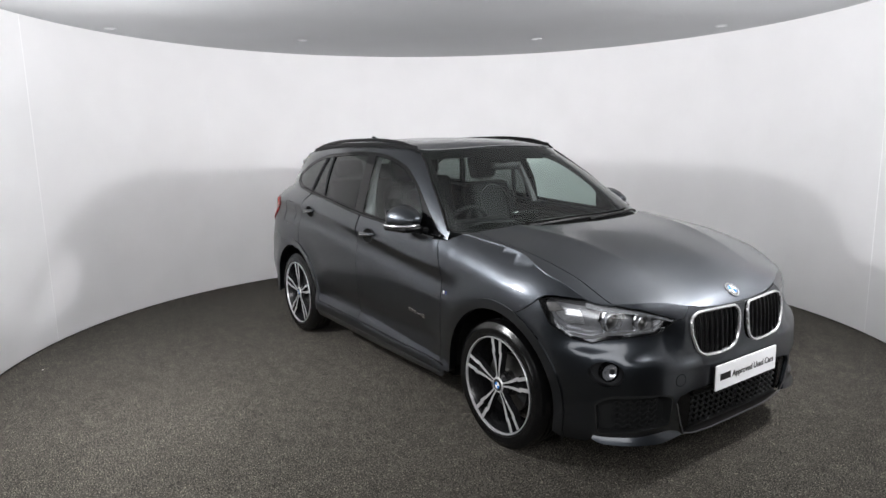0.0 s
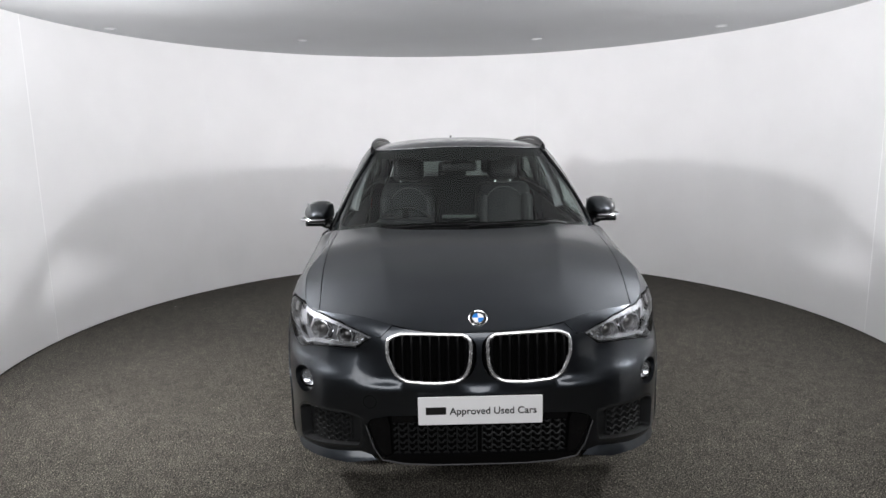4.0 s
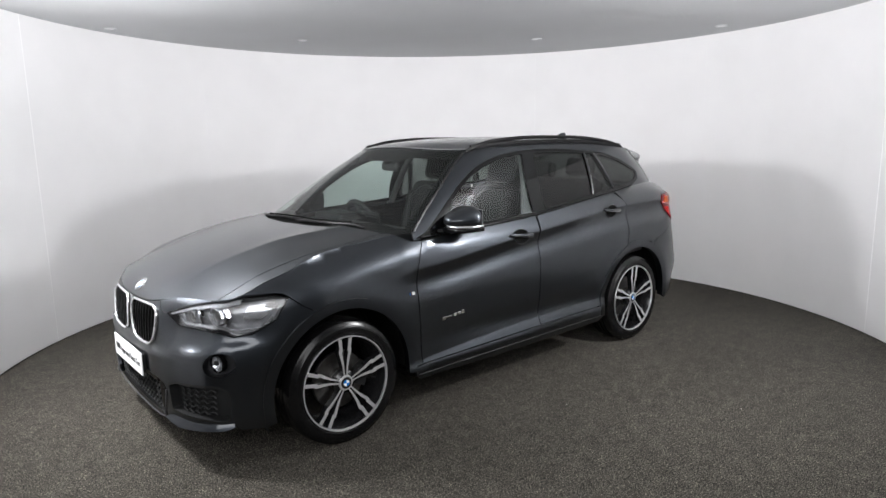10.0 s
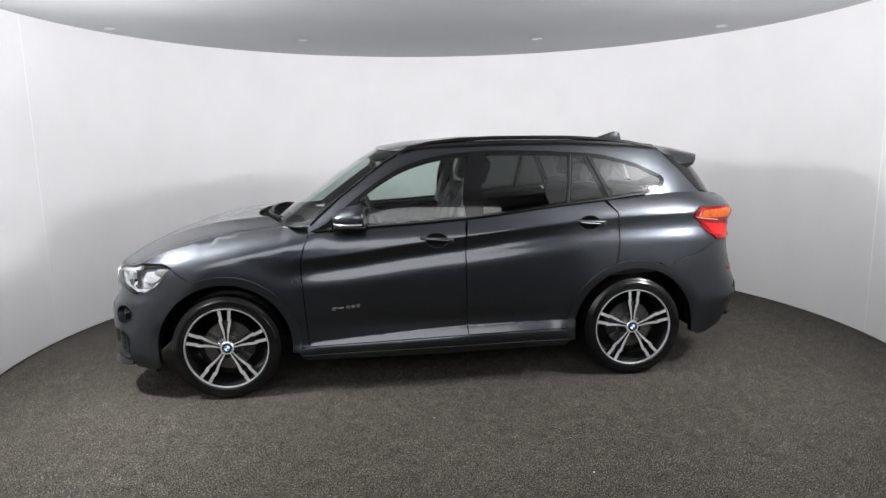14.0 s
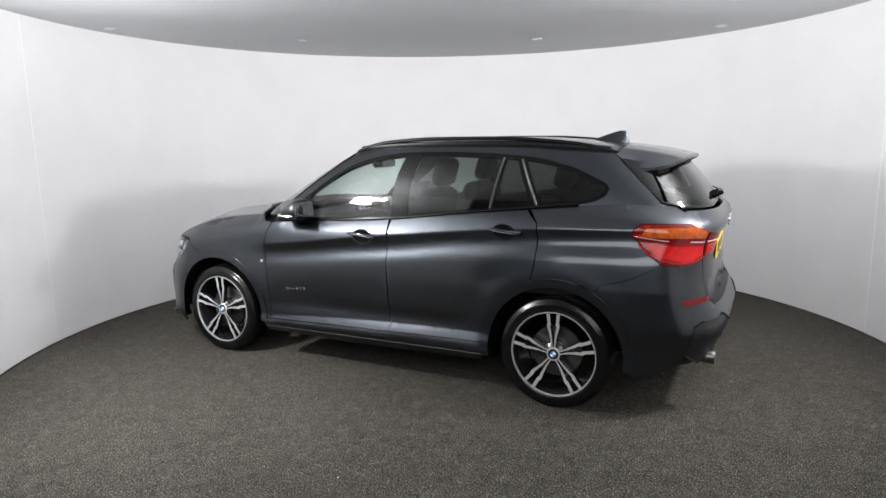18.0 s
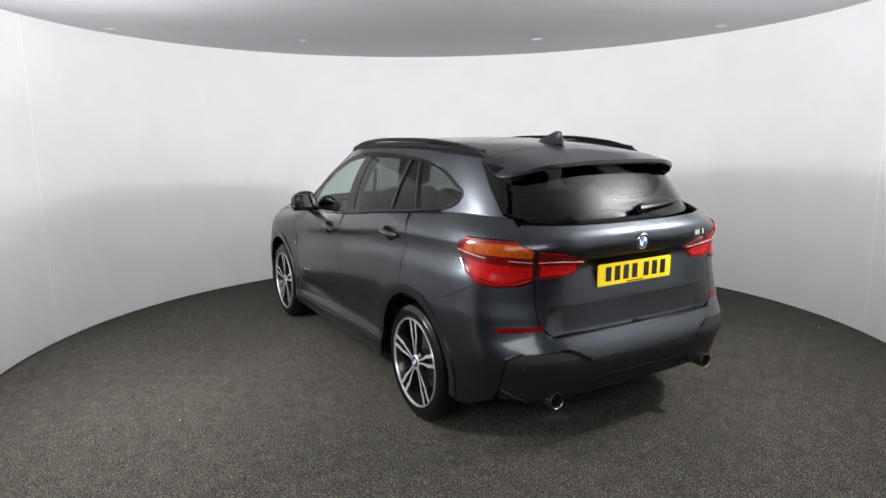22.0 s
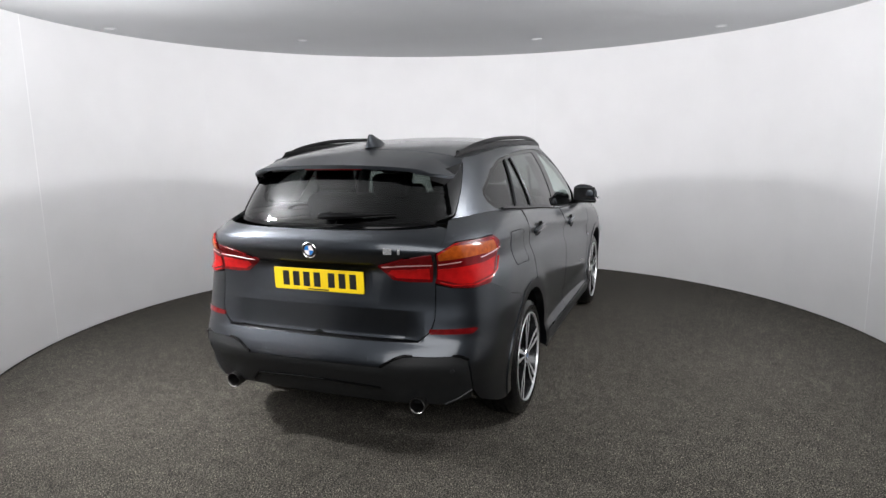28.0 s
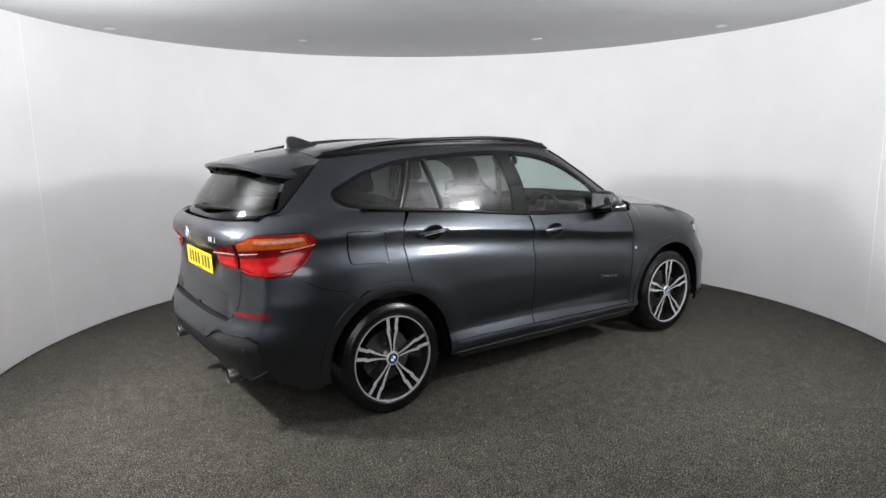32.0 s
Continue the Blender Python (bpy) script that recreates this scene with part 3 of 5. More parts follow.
def on(surf, q, z, off=0.0, side=1):
    """A pose on a surface: its z axis along the normal, its y axis up."""
    p = surf(q, z)[0]
    n = normals(surf, np.array([q]), np.array([z]))[0]
    p = Vector(p + n * off)
    n = Vector(n)
    if side == -1:
        p.y, n.y = -p.y, -n.y
    up = Vector((0, 0, 1)) - n * n.z
    up.normalize()
    x = up.cross(n)
    m = Matrix((x, up, n)).transposed().to_4x4()
    m.translation = p
    return m


def at(surf, pts, off=0.0, side=1):
    """Points of a surface, lifted along its normal."""
    q, z = np.array([p[0] for p in pts]), np.array([p[1] for p in pts])
    P = surf(q, z) + normals(surf, q, z) * off
    P[:, 1] *= side
    return [Vector(p) for p in P]


def shrink(poly, g):
    """The outline drawn in by g."""
    P = np.array([p[:2] for p in poly], float)
    keep = [0]
    for i in range(1, len(P)):
        if np.linalg.norm(P[i] - P[keep[-1]]) > 1e-4:
            keep.append(i)
    P = P[keep]
    a = 0.5 * np.sum(P[:, 0] * np.roll(P[:, 1], -1) - np.roll(P[:, 0], -1) * P[:, 1])
    e = np.roll(P, -1, 0) - P
    e /= np.maximum(np.linalg.norm(e, axis=1), 1e-9)[:, None]
    n = np.stack([-e[:, 1], e[:, 0]], 1) * (1 if a > 0 else -1)
    m = n + np.roll(n, 1, 0)
    m /= np.maximum(np.linalg.norm(m, axis=1), 0.5)[:, None]
    return [tuple(p) for p in P + m * g]


GAP = 0.0032
SIDES = (1, -1)

# shut lines shared by neighbouring panels, as x, z on the side and y, z on the ends
FENDER_GAP = [(0.79, 1.047), (0.82, 0.982), (0.848, 0.886), (0.85, 0.775), (0.835, 0.561), (0.822, 0.325)]
DOOR_GAP = [(-0.215, 1.100), (-0.198, 0.95), (-0.195, 0.807), (-0.20, 0.60), (-0.205, 0.352)]
REAR_GAP = [(-1.165, 1.194), (-1.220, 1.118), (-1.228, 1.0), (-1.22, 0.89), (-1.20, 0.782)]
BUMPER_GAP = [(-1.611, 0.790), (-1.76, 0.828), (-1.85, 0.873), (-1.937, 0.918)]
SILL = [(0.822, 0.325), (0.3, 0.338), (-0.205, 0.352), (-0.93, 0.366)]
Q_HOOD = LOW.X(0.93, 1.06)[0]
LAMP_TIP = LOW.F(0.452, 0.80)[0]
LAMP_TOP = LOW.F(0.775, 0.88)[0]
LAMP_LOW = LOW.FS([(0.478, 0.768), (0.527, 0.727), (0.645, 0.724), (0.755, 0.708), (0.795, 0.692), (0.843, 0.703)]) + LOW.XS([(1.712, 0.765), (1.636, 0.862)])
LAMP_LINE = [(q, min(z, low_top(q) - 0.004)) for q, z in LOW.FS([(0.455, 0.788), (0.516, 0.812), (0.604, 0.843), (0.688, 0.866), (0.74, 0.878)])] + [(LAMP_TOP, min(low_top(LAMP_TOP) - 0.003, 0.890))]
LAMP = LAMP_LINE + LOW.XS([(1.70, 0.885), (1.636, 0.866)]) + LAMP_LOW[::-1]
KIDNEY = rounded([(0.009, 0.69), (0.013, 0.772), (0.050, 0.806), (0.20, 0.811), (0.338, 0.812), (0.394, 0.786), (0.396, 0.71), (0.362, 0.628), (0.315, 0.599), (0.19, 0.590), (0.09, 0.597), (0.034, 0.626)], 0.03)
DUCT = rounded([(0.505, 0.445), (0.571, 0.467), (0.78, 0.467), (0.818, 0.430), (0.812, 0.270), (0.515, 0.300)], 0.025)
FOG_Y, FOG_Z = 0.780, 0.566
FOG = [(FOG_Y + 0.054 * math.cos(2 * math.pi * k / 28), FOG_Z + 0.064 * math.sin(2 * math.pi * k / 28)) for k in range(28)]
TAIL_OUT = LOW.XS([(-1.93, 0.910), (-1.844, 0.985), (-1.758, 1.075), (-1.775, 1.110), (-1.81, 1.134)]) + LOW.BS([(0.712, 1.130), (0.636, 1.086), (0.622, 0.936), (0.70, 0.908), (0.78, 0.900)])
TAIL_IN = LOW.BS([(0.618, 1.083), (0.48, 1.063), (0.345, 1.022), (0.345, 1.008), (0.42, 0.946), (0.50, 0.938), (0.612, 0.938)])
GATE_ROWS = (0.662, 0.675, 0.69, 0.72, 0.75, 0.775, 0.792, 0.803, 0.815, 0.84, 0.88, 0.92, 0.96, 0.988, 1.002, 1.014, 1.026, 1.04)
HATCH = LOW.BS([(0.0, 1.184), (0.35, 1.188), (0.62, 1.196), (0.645, 1.190), (0.633, 1.085), (0.622, 0.92), (0.622, 0.76), (0.606, 0.704), (0.55, 0.657), (0.2, 0.653), (0.0, 0.653)] + [(0.0, z) for z in GATE_ROWS])
DIFFUSER = LOW.BS([(0.0, 0.530), (0.373, 0.532), (0.455, 0.573), (0.494, 0.589), (0.745, 0.585), (0.780, 0.562), (0.790, 0.50), (0.788, 0.395), (0.66, 0.325), (0.44, 0.330), (0.37, 0.408), (0.0, 0.420)])
TOP_EDGE = spline((0.797, 1.045), (0.715, 1.085), (0.610, 1.166), (0.49, 1.260), (0.368, 1.347), (0.167, 1.453), (-0.031, 1.506), (-0.231, 1.530), (-0.432, 1.537), (-0.637, 1.533), (-0.846, 1.523), (-1.106, 1.503), (-1.366, 1.445), (-1.52, 1.378))
WINDOW_BAND = [(x, float(belt_z(x)) + 0.006) for x in np.linspace(-1.46, 0.785, 32)] + [(x, float(TOP_EDGE(x))) for x in np.linspace(0.76, -1.52, 40)] + [(-1.586, 1.348), (-1.604, 1.318), (-1.588, 1.278), (-1.53, 1.246)]


def arch(ax, a0, a1, r=ARCH_R):
    return LOW.XS(arc(ax, HUB_Z, r, a0, a1, 30))


def band_slice(x0b, x0t, x1b, x1t, lo=0.024, hi=0.022):
    """A piece of the side glass between two slanting bars."""
    bot = [(x, float(belt_z(x)) + lo) for x in np.linspace(x0b, x1b, 10)]
    top = [(x, float(TOP_EDGE(x)) - hi) for x in np.linspace(x1t, x0t, 14)]
    return bot + top


def crease_lines(x0, x1):
    """Rows of points along the shoulder crease and the ledge over the sill, so that the mesh follows them."""
    n = int((x1 - x0) / 0.016)
    xs = np.linspace(x0, x1, n)
    rows = [LOW.XS([(x, float(crease_z(x)) + d) for x in xs]) for d in (0.0, 0.008, -0.008, 0.018, -0.018, 0.032, -0.032)]
    return rows + [LOW.XS([(x, float(ledge_z(x)) + d) for x in xs[::2]]) for d in (0.006, 0.0, -0.006, -0.03)]


def body_side(s):
    # front wing
    out = LOW.XS(FENDER_GAP) + LOW.XS([(0.93, 0.322)]) + arch(AXLE, 182, 69)[1:] + LOW.XS([(1.632, 0.862), (1.66, 0.882), (1.70, 0.888)])
    out += [(q, z) for q, z in along(low_top, LAMP_TOP, Q_HOOD, 24, -0.002)] + LOW.XS([(0.86, 1.052)])
    panel("front_wing", LOW, shrink(out, GAP), PAINT, car, side=s)
    # doors
    out = LOW.XS(FENDER_GAP[::-1]) + LOW.XS([(x, float(belt_z(x))) for x in np.linspace(0.75, -0.20, 12)]) + LOW.XS(DOOR_GAP[1:]) + LOW.XS(SILL[1:2])
    d = panel("front_door", LOW, shrink(out, GAP), PAINT, car, side=s, step=0.025, lines=crease_lines(-0.19, 0.83))
    handle(s, -0.01, 0.985, d)
    a0 = math.degrees(math.acos((-0.93 + AXLE) / ARCH_R))
    out = LOW.XS(DOOR_GAP[::-1]) + LOW.XS([(x, float(belt_z(x))) for x in np.linspace(-0.25, -1.14, 12)]) + LOW.XS(REAR_GAP[1:-1]) + arch(-AXLE, 73, 4) + LOW.XS([(-0.872, 0.364)])
    d = panel("rear_door", LOW, shrink(out, GAP), PAINT, car, side=s, step=0.025, lines=crease_lines(-1.21, -0.21))
    handle(s, -1.022, 1.063, d)
    # rear quarter
    out = LOW.XS(REAR_GAP[:-1]) + arch(-AXLE, 73, 121) + LOW.XS(BUMPER_GAP[:]) + [TAIL_OUT[0]] + TAIL_OUT[1:7]
    out += LOW.BS([(0.646, 1.185)]) + LOW.XS([(x, float(belt_z(x))) for x in np.linspace(-1.95, -1.2, 12)])
    holes = []
    if s == -1:
        holes = [LOW.XS(rounded([(-1.592, 0.936), (-1.345, 0.920), (-1.345, 1.106), (-1.592, 1.118)], 0.03))]
    panel("rear_quarter", LOW, shrink(out, GAP), PAINT, car, side=s, holes=holes, step=0.03, lines=crease_lines(-1.76, -1.60 if s == -1 else -1.24)[:7])
    if s == -1:
        panel("fuel_flap", LOW, shrink(holes[0], 0.0035), PAINT, car, side=s)
    # sill and wheel-arch lips
    out = LOW.XS(SILL[:3]) + LOW.XS([(-0.90, 0.364), (-0.895, 0.28), (-0.86, 0.245), (0.0, 0.228), (0.84, 0.235), (0.878, 0.262), (0.888, 0.315)])
    panel("side_skirt", LOW, shrink(out, GAP), PAINT, car, side=s, off=0.006)
    tube_pts = at(LOW, LOW.XS([(x, 0.272 + 0.018 * (0.9 - x) / 1.8) for x in np.linspace(0.86, -0.88, 20)]), 0.008, s)
    part("skirt_line", tube(tube_pts, 0.003, 6), PLASTIC, car)
    for ax, a0, a1 in ((AXLE, -14, 186), (-AXLE, -8, 187)):
        out = arch(ax, a0, a1, ARCH_R + 0.004) + arch(ax, a1, a0, ARCH_R - 0.048)
        panel("arch_trim", LOW, out, PAINT, car, side=s, off=0.007, thick=0.05, step=0.03)
    # headlamp
    headlamp(s)
    # fog lamp
    fog_lamp(s)
    tail_lamp(s)
    side_glass(s)
    door_mirror(s)


def handle(s, x, z, door):
    m = on(LOW, *LOW.X(x, z), 0.0, s)
    k = 1 if s == 1 else -1
    tilt = Matrix.Rotation(math.radians(-6.0 * k), 4, "Z")
    # flat black disc on the skin: shade of the grip's hollow as colour
    bm = lathe([(0.001, 0.0), (0.60, 0.0006), (0.66, 0.0012), (0.70, -0.002)], 32, "z", m=Matrix.Diagonal((0.100, 0.068, 1, 1)))
    bmesh.ops.transform(bm, matrix=m @ tilt @ Matrix.Translation((0, 0, 0.002)), verts=bm.verts)
    part("recess_shade", bm, DARK, door)
    bm = lathe([(0.685, 0.0), (0.70, 0.0032), (0.735, 0.0032), (0.75, 0.0)], 32, "z", m=Matrix.Diagonal((0.100, 0.068, 1, 1)))
    bmesh.ops.transform(bm, matrix=m @ tilt @ Matrix.Translation((0, 0, 0.002)), verts=bm.verts)
    part("recess_lip", bm, PAINT, door)
    bm = box_bm(0.218, 0.032, 0.022, None, 0.010, 3)
    for v in bm.verts:
        t = v.co.x / 0.0975
        v.co.y *= 1.0 - 0.45 * max(0, -t * k) ** 2
        v.co.z -= 0.014 * t * t
    bmesh.ops.transform(bm, matrix=m @ tilt @ Matrix.Translation((0, 0.006, 0.026)), verts=bm.verts)
    part("handle", bm, PAINT, door)
    # thin bright bar: the highlight on the painted grip, put in as colour
    bm = box_bm(0.150, 0.0025, 0.003, None, 0.001, 1)
    for v in bm.verts:
        v.co.z -= 0.014 * (v.co.x / 0.0975) ** 2
    bmesh.ops.transform(bm, matrix=m @ tilt @ Matrix.Translation((0, 0.004, 0.0365)), verts=bm.verts)
    part("handle_glint", bm, BRIGHT_TRIM, door)


def headlamp(s):
    lamp = panel("headlamp", LOW, shrink(LAMP, 0.004), LENS, car, side=s, step=0.03, thick=0.006, label="clear headlamp lens over chrome twin projectors")
    panel("housing", LOW, shrink(LAMP, 0.002), LAMP_INNER, lamp, side=s, step=0.04, off=-0.065)
    rim = shrink(LAMP, 0.001)
    panel("bezel", LOW, rim, GLOSS_BLACK, lamp, side=s, step=0.03, off=-0.003, thick=0.07, holes=[shrink(LAMP, 0.006)])
    # bright eyebrow along the top
    n = 16
    line = sorted(LAMP_LINE)
    LINE_Q, LINE_Z = [p[0] for p in line], [p[1] for p in line]
    pts, low = [], []
    for i in range(n + 1):
        q = LAMP_TIP + 0.05 + (LAMP_TOP - 0.02 - LAMP_TIP - 0.05) * i / n
        z = float(np.interp(q, LINE_Q, LINE_Z))
        pts.append((q, z - 0.007))
        low.append((q, z - 0.014 - 0.016 * (i / n)))
    panel("light_bar", LOW, pts + low[::-1], REFLECTOR, lamp, side=s, off=-0.010, thick=0.02, step=0.03)
    # outer reflector and side marker
    out = LOW.FS([(0.815, 0.850)]) + LOW.XS([(1.72, 0.856), (1.69, 0.842), (1.75, 0.790), (1.80, 0.765)]) + LOW.FS([(0.815, 0.770)])
    panel("reflector", LOW, out, REFLECTOR, lamp, side=s, off=-0.040, thick=0.01, step=0.02)
    out = LOW.XS([(1.72, 0.868), (1.668, 0.858), (1.70, 0.815), (1.76, 0.835)])
    panel("side_marker", LOW, out, STEEL, lamp, side=s, off=-0.022, thick=0.006, step=0.02)
    low = LOW.FS([(0.515, 0.745), (0.545, 0.732), (0.75, 0.726), (0.795, 0.708)]) + LOW.XS([(1.80, 0.718), (1.735, 0.770)])
    up = [(q, z + 0.015) for q, z in low]
    panel("chrome_sill", LOW, low + up[::-1], REFLECTOR, lamp, side=s, off=-0.02, thick=0.02, step=0.02)
    for y, z, r in ((0.595, 0.775, 0.040), (0.725, 0.792, 0.046)):
        p = at(LOW, [LOW.F(y, z)], -0.045, s)[0]
        aim = Matrix.Translation(p) @ Matrix.Rotation(math.radians(18 * s), 4, "Z")
        bm = lathe([(r, -0.02), (r * 1.02, 0.022), (r * 0.93, 0.024), (r * 0.90, 0.010), (r * 0.80, 0.002), (r * 0.78, -0.02)], 8, "x", m=aim)
        part("projector", bm, REFLECTOR, lamp)
        bm = lathe([(0.001, 0.016), (r * 0.3, 0.014), (r * 0.55, 0.006), (r * 0.76, -0.008)], 32, "x", m=aim)
        part("lens", bm, STEEL, lamp)
        bm = lathe([(r * 1.06, -0.01), (r * 1.20, 0.004), (r * 1.32, 0.0), (r * 1.34, -0.02)], 8, "x", m=aim)
        part("ring", bm, CHROME, lamp)
    out = LOW.FS([(0.50, 0.782), (0.545, 0.79), (0.55, 0.752), (0.515, 0.752)])
    panel("turn_reflector", LOW, out, REFLECTOR, lamp, side=s, off=-0.03, thick=0.01, step=0.02)


def fog_lamp(s):
    hole = LOW.FS(FOG)
    fog = panel("fog_lamp", LOW, shrink(hole, -0.001), PAINT, car, side=s, thick=0.045, step=0.02, holes=[shrink(hole, 0.006)], off=0.0015, label="round fog lamp in a deep painted recess")
    panel("bowl", LOW, shrink(hole, 0.004), SATIN, fog, side=s, off=-0.045, step=0.02)
    m = on(LOW, *LOW.F(FOG_Y, FOG_Z), -0.035, s)
    m = Matrix.Translation(m.translation + Vector((0.0, 0.0, 0.006))) @ Matrix.Rotation(math.radians(20 * s), 4, "Z")
    part("rim", lathe([(0.045, -0.01), (0.045, 0.016), (0.039, 0.018), (0.038, 0.006)], 32, "x", m=m), GLOSS_BLACK, fog)
    part("reflector", lathe([(0.001, -0.008), (0.014, -0.006), (0.028, 0.0), (0.038, 0.010)], 24, "x", m=m), REFLECTOR, fog)
    part("lens", lathe([(0.001, 0.022), (0.02, 0.020), (0.038, 0.012)], 24, "x", m=m), LENS, fog)


def tail_lamp(s):
    lamp = panel("tail_lamp", LOW, shrink(TAIL_OUT, GAP), DEEP_RED, car, side=s, off=0.006, thick=0.04, step=0.025, label="red tail lamp with amber upper band")
    out = LOW.XS([(-1.80, 1.062), (-1.835, 1.112)]) + LOW.BS([(0.700, 1.112), (0.645, 1.078), (0.645, 1.050), (0.72, 1.055)])
    panel("indicator", LOW, out, AMBER, lamp, side=s, off=0.0085, thick=0.003, step=0.02)
    bar = [(-1.775, 1.070), (-1.84, 1.058), (-1.93, 1.045)]
    pts = LOW.XS(bar) + LOW.BS([(0.72, 1.035), (0.64, 1.028)])
    part("light_line", tube(at(LOW, pts, 0.009, s), 0.0026, 6), STITCH, lamp)
    out = LOW.XS([(-1.83, 1.03), (-1.93, 1.018)]) + LOW.BS([(0.72, 1.010), (0.636, 1.005), (0.634, 0.955), (0.72, 0.930), (0.775, 0.925)]) + LOW.XS([(-1.90, 0.955)])
    panel("stop_light", LOW, out, RED, lamp, side=s, off=0.008, thick=0.003, step=0.02)
    pts = LOW.XS([(-1.80, 1.025), (-1.86, 0.965), (-1.91, 0.940)]) + LOW.BS([(0.79, 0.917), (0.70, 0.922), (0.645, 0.938)])
    part("light_guide", tube(at(LOW, pts, 0.0085, s), 0.0045, 6), RED, lamp)
    pts = LOW.XS([(-1.79, 1.060), (-1.83, 1.118)]) + LOW.BS([(0.705, 1.118), (0.642, 1.080)])
    part("light_guide", tube(at(LOW, pts, 0.0085, s), 0.004, 6), RED, lamp)
    inner = panel("boot_lamp", LOW, rounded(shrink(TAIL_IN, GAP), 0.008, 2), DEEP_RED, car, side=s, off=0.008, thick=0.03, step=0.025, label="inner red lamp on the tailgate")
    out = LOW.BS([(0.60, 1.012), (0.42, 1.002), (0.40, 0.985), (0.44, 0.96), (0.60, 0.955)])
    panel("fog_light", LOW, out, RED, inner, side=s, off=0.0105, thick=0.003, step=0.02)
    part("light_line", tube(at(LOW, LOW.BS([(0.612, 1.028), (0.50, 1.026), (0.37, 1.018)]), 0.0105, s), 0.0028, 6), STITCH, inner)
    out = LOW.BS(rounded([(0.60, 0.714), (0.605, 0.690), (0.79, 0.684), (0.812, 0.704), (0.80, 0.712)], 0.008))
    panel("reflector_strip", LOW, out, DEEP_RED, car, side=s, off=0.004, thick=0.01, step=0.025, label="narrow red bumper reflector")


def side_glass(s):
    wb = UP.XS(WINDOW_BAND)
    front = UP.XS([p for p in band_slice(-0.205, -0.250, 0.56, 0.46)])
    rear = UP.XS(band_slice(-0.881, -0.928, -0.328, -0.365))
    small = UP.XS(band_slice(-1.158, -1.033, -0.914, -0.961))
    aft = UP.XS([(x, float(belt_z(x)) + 0.024) for x in np.linspace(-1.46, -1.218, 6)] + [(x, float(TOP_EDGE(x)) - 0.022) for x in np.linspace(-1.095, -1.51, 12)] + [(-1.568, 1.340), (-1.580, 1.316), (-1.564, 1.290), (-1.51, 1.266)])
    # painted pillar-and-rail frame round the band
    out = UP.FS([(0.796, 1.088), (0.757, 1.20), (0.692, 1.35), (0.624, 1.47)])
    q1 = UP.X(-1.615, 1.50)[0]
    out += along(up_top, UP.F(0.597, 1.53)[0], q1, 50, 0.002)
    out += UP.XS([(-1.760, 1.36), (-1.880, 1.236), (-1.91, 1.222)]) + UP.XS([(x, float(belt_z(x)) - 0.004) for x in np.linspace(-1.85, 0.80, 34)])
    panel("side_frame", UP, out, PAINT, car, side=s, holes=[wb], step=0.04)
    frame_ob = panel("window_surround", UP, shrink(wb, 0.002), GLOSS_BLACK, car, side=s, holes=[front, rear, small, aft], off=-0.003, thick=0.02)
    panel("front_window", UP, shrink(front, 0.001), GLASS, car, side=s, off=-0.006, thick=0.003)
    panel("rear_window", UP, shrink(rear, 0.001), PRIVACY, car, side=s, off=-0.006, thick=0.003)
    panel("vent_window", UP, shrink(small, 0.001), PRIVACY, car, side=s, off=-0.006, thick=0.003)
    panel("quarter_window", UP, shrink(aft, 0.001), PRIVACY, car, side=s, off=-0.006, thick=0.003)
    # uprights between the rear panes
    for xb, xt in ((-0.898, -0.944), (-1.188, -1.064)):
        pts = UP.XS([(xb + (xt - xb) * k / 6, float(belt_z(xb)) + 0.02 + (float(TOP_EDGE(xt)) - 0.02 - float(belt_z(xb)) - 0.02) * k / 6) for k in range(7)])
        part("pillar_strip", tube(at(UP, pts, 0.0, s), 0.008, 6), SATIN, frame_ob)
    # rubber line under the panes
    pts = [(x, float(belt_z(x)) + 0.004) for x in np.linspace(0.76, -1.44, 40)]
    part("window_seal", tube(at(UP, UP.XS(pts), 0.010, s), 0.009, 6), GLOSS_BLACK, frame_ob)
    # roof rail
    rail = spline((0.22, 1.530), (0.10, 1.570), (-0.06, 1.600), (-0.45, 1.620), (-0.87, 1.616), (-1.31, 1.584), (-1.54, 1.543), (-1.62, 1.520))
    pts = [Vector((x, s * (0.608 - 0.040 * max(0, -x - 0.4) ** 1.5), float(rail(x)))) for x in np.linspace(0.20, -1.62, 40)]
    part("roof_rail", tube(pts, [0.005] + [0.011] * 38 + [0.005], 10, flat=1.2), RAIL, car)
    pts = [Vector((p.x, s * (abs(p.y) - 0.003), float(roof(p.x, p.y)[0, 2]) + 0.010)) for p in pts[1:-1]]
    part("rail_foot", tube(pts, 0.013, 8, flat=1.5), RAIL, car)


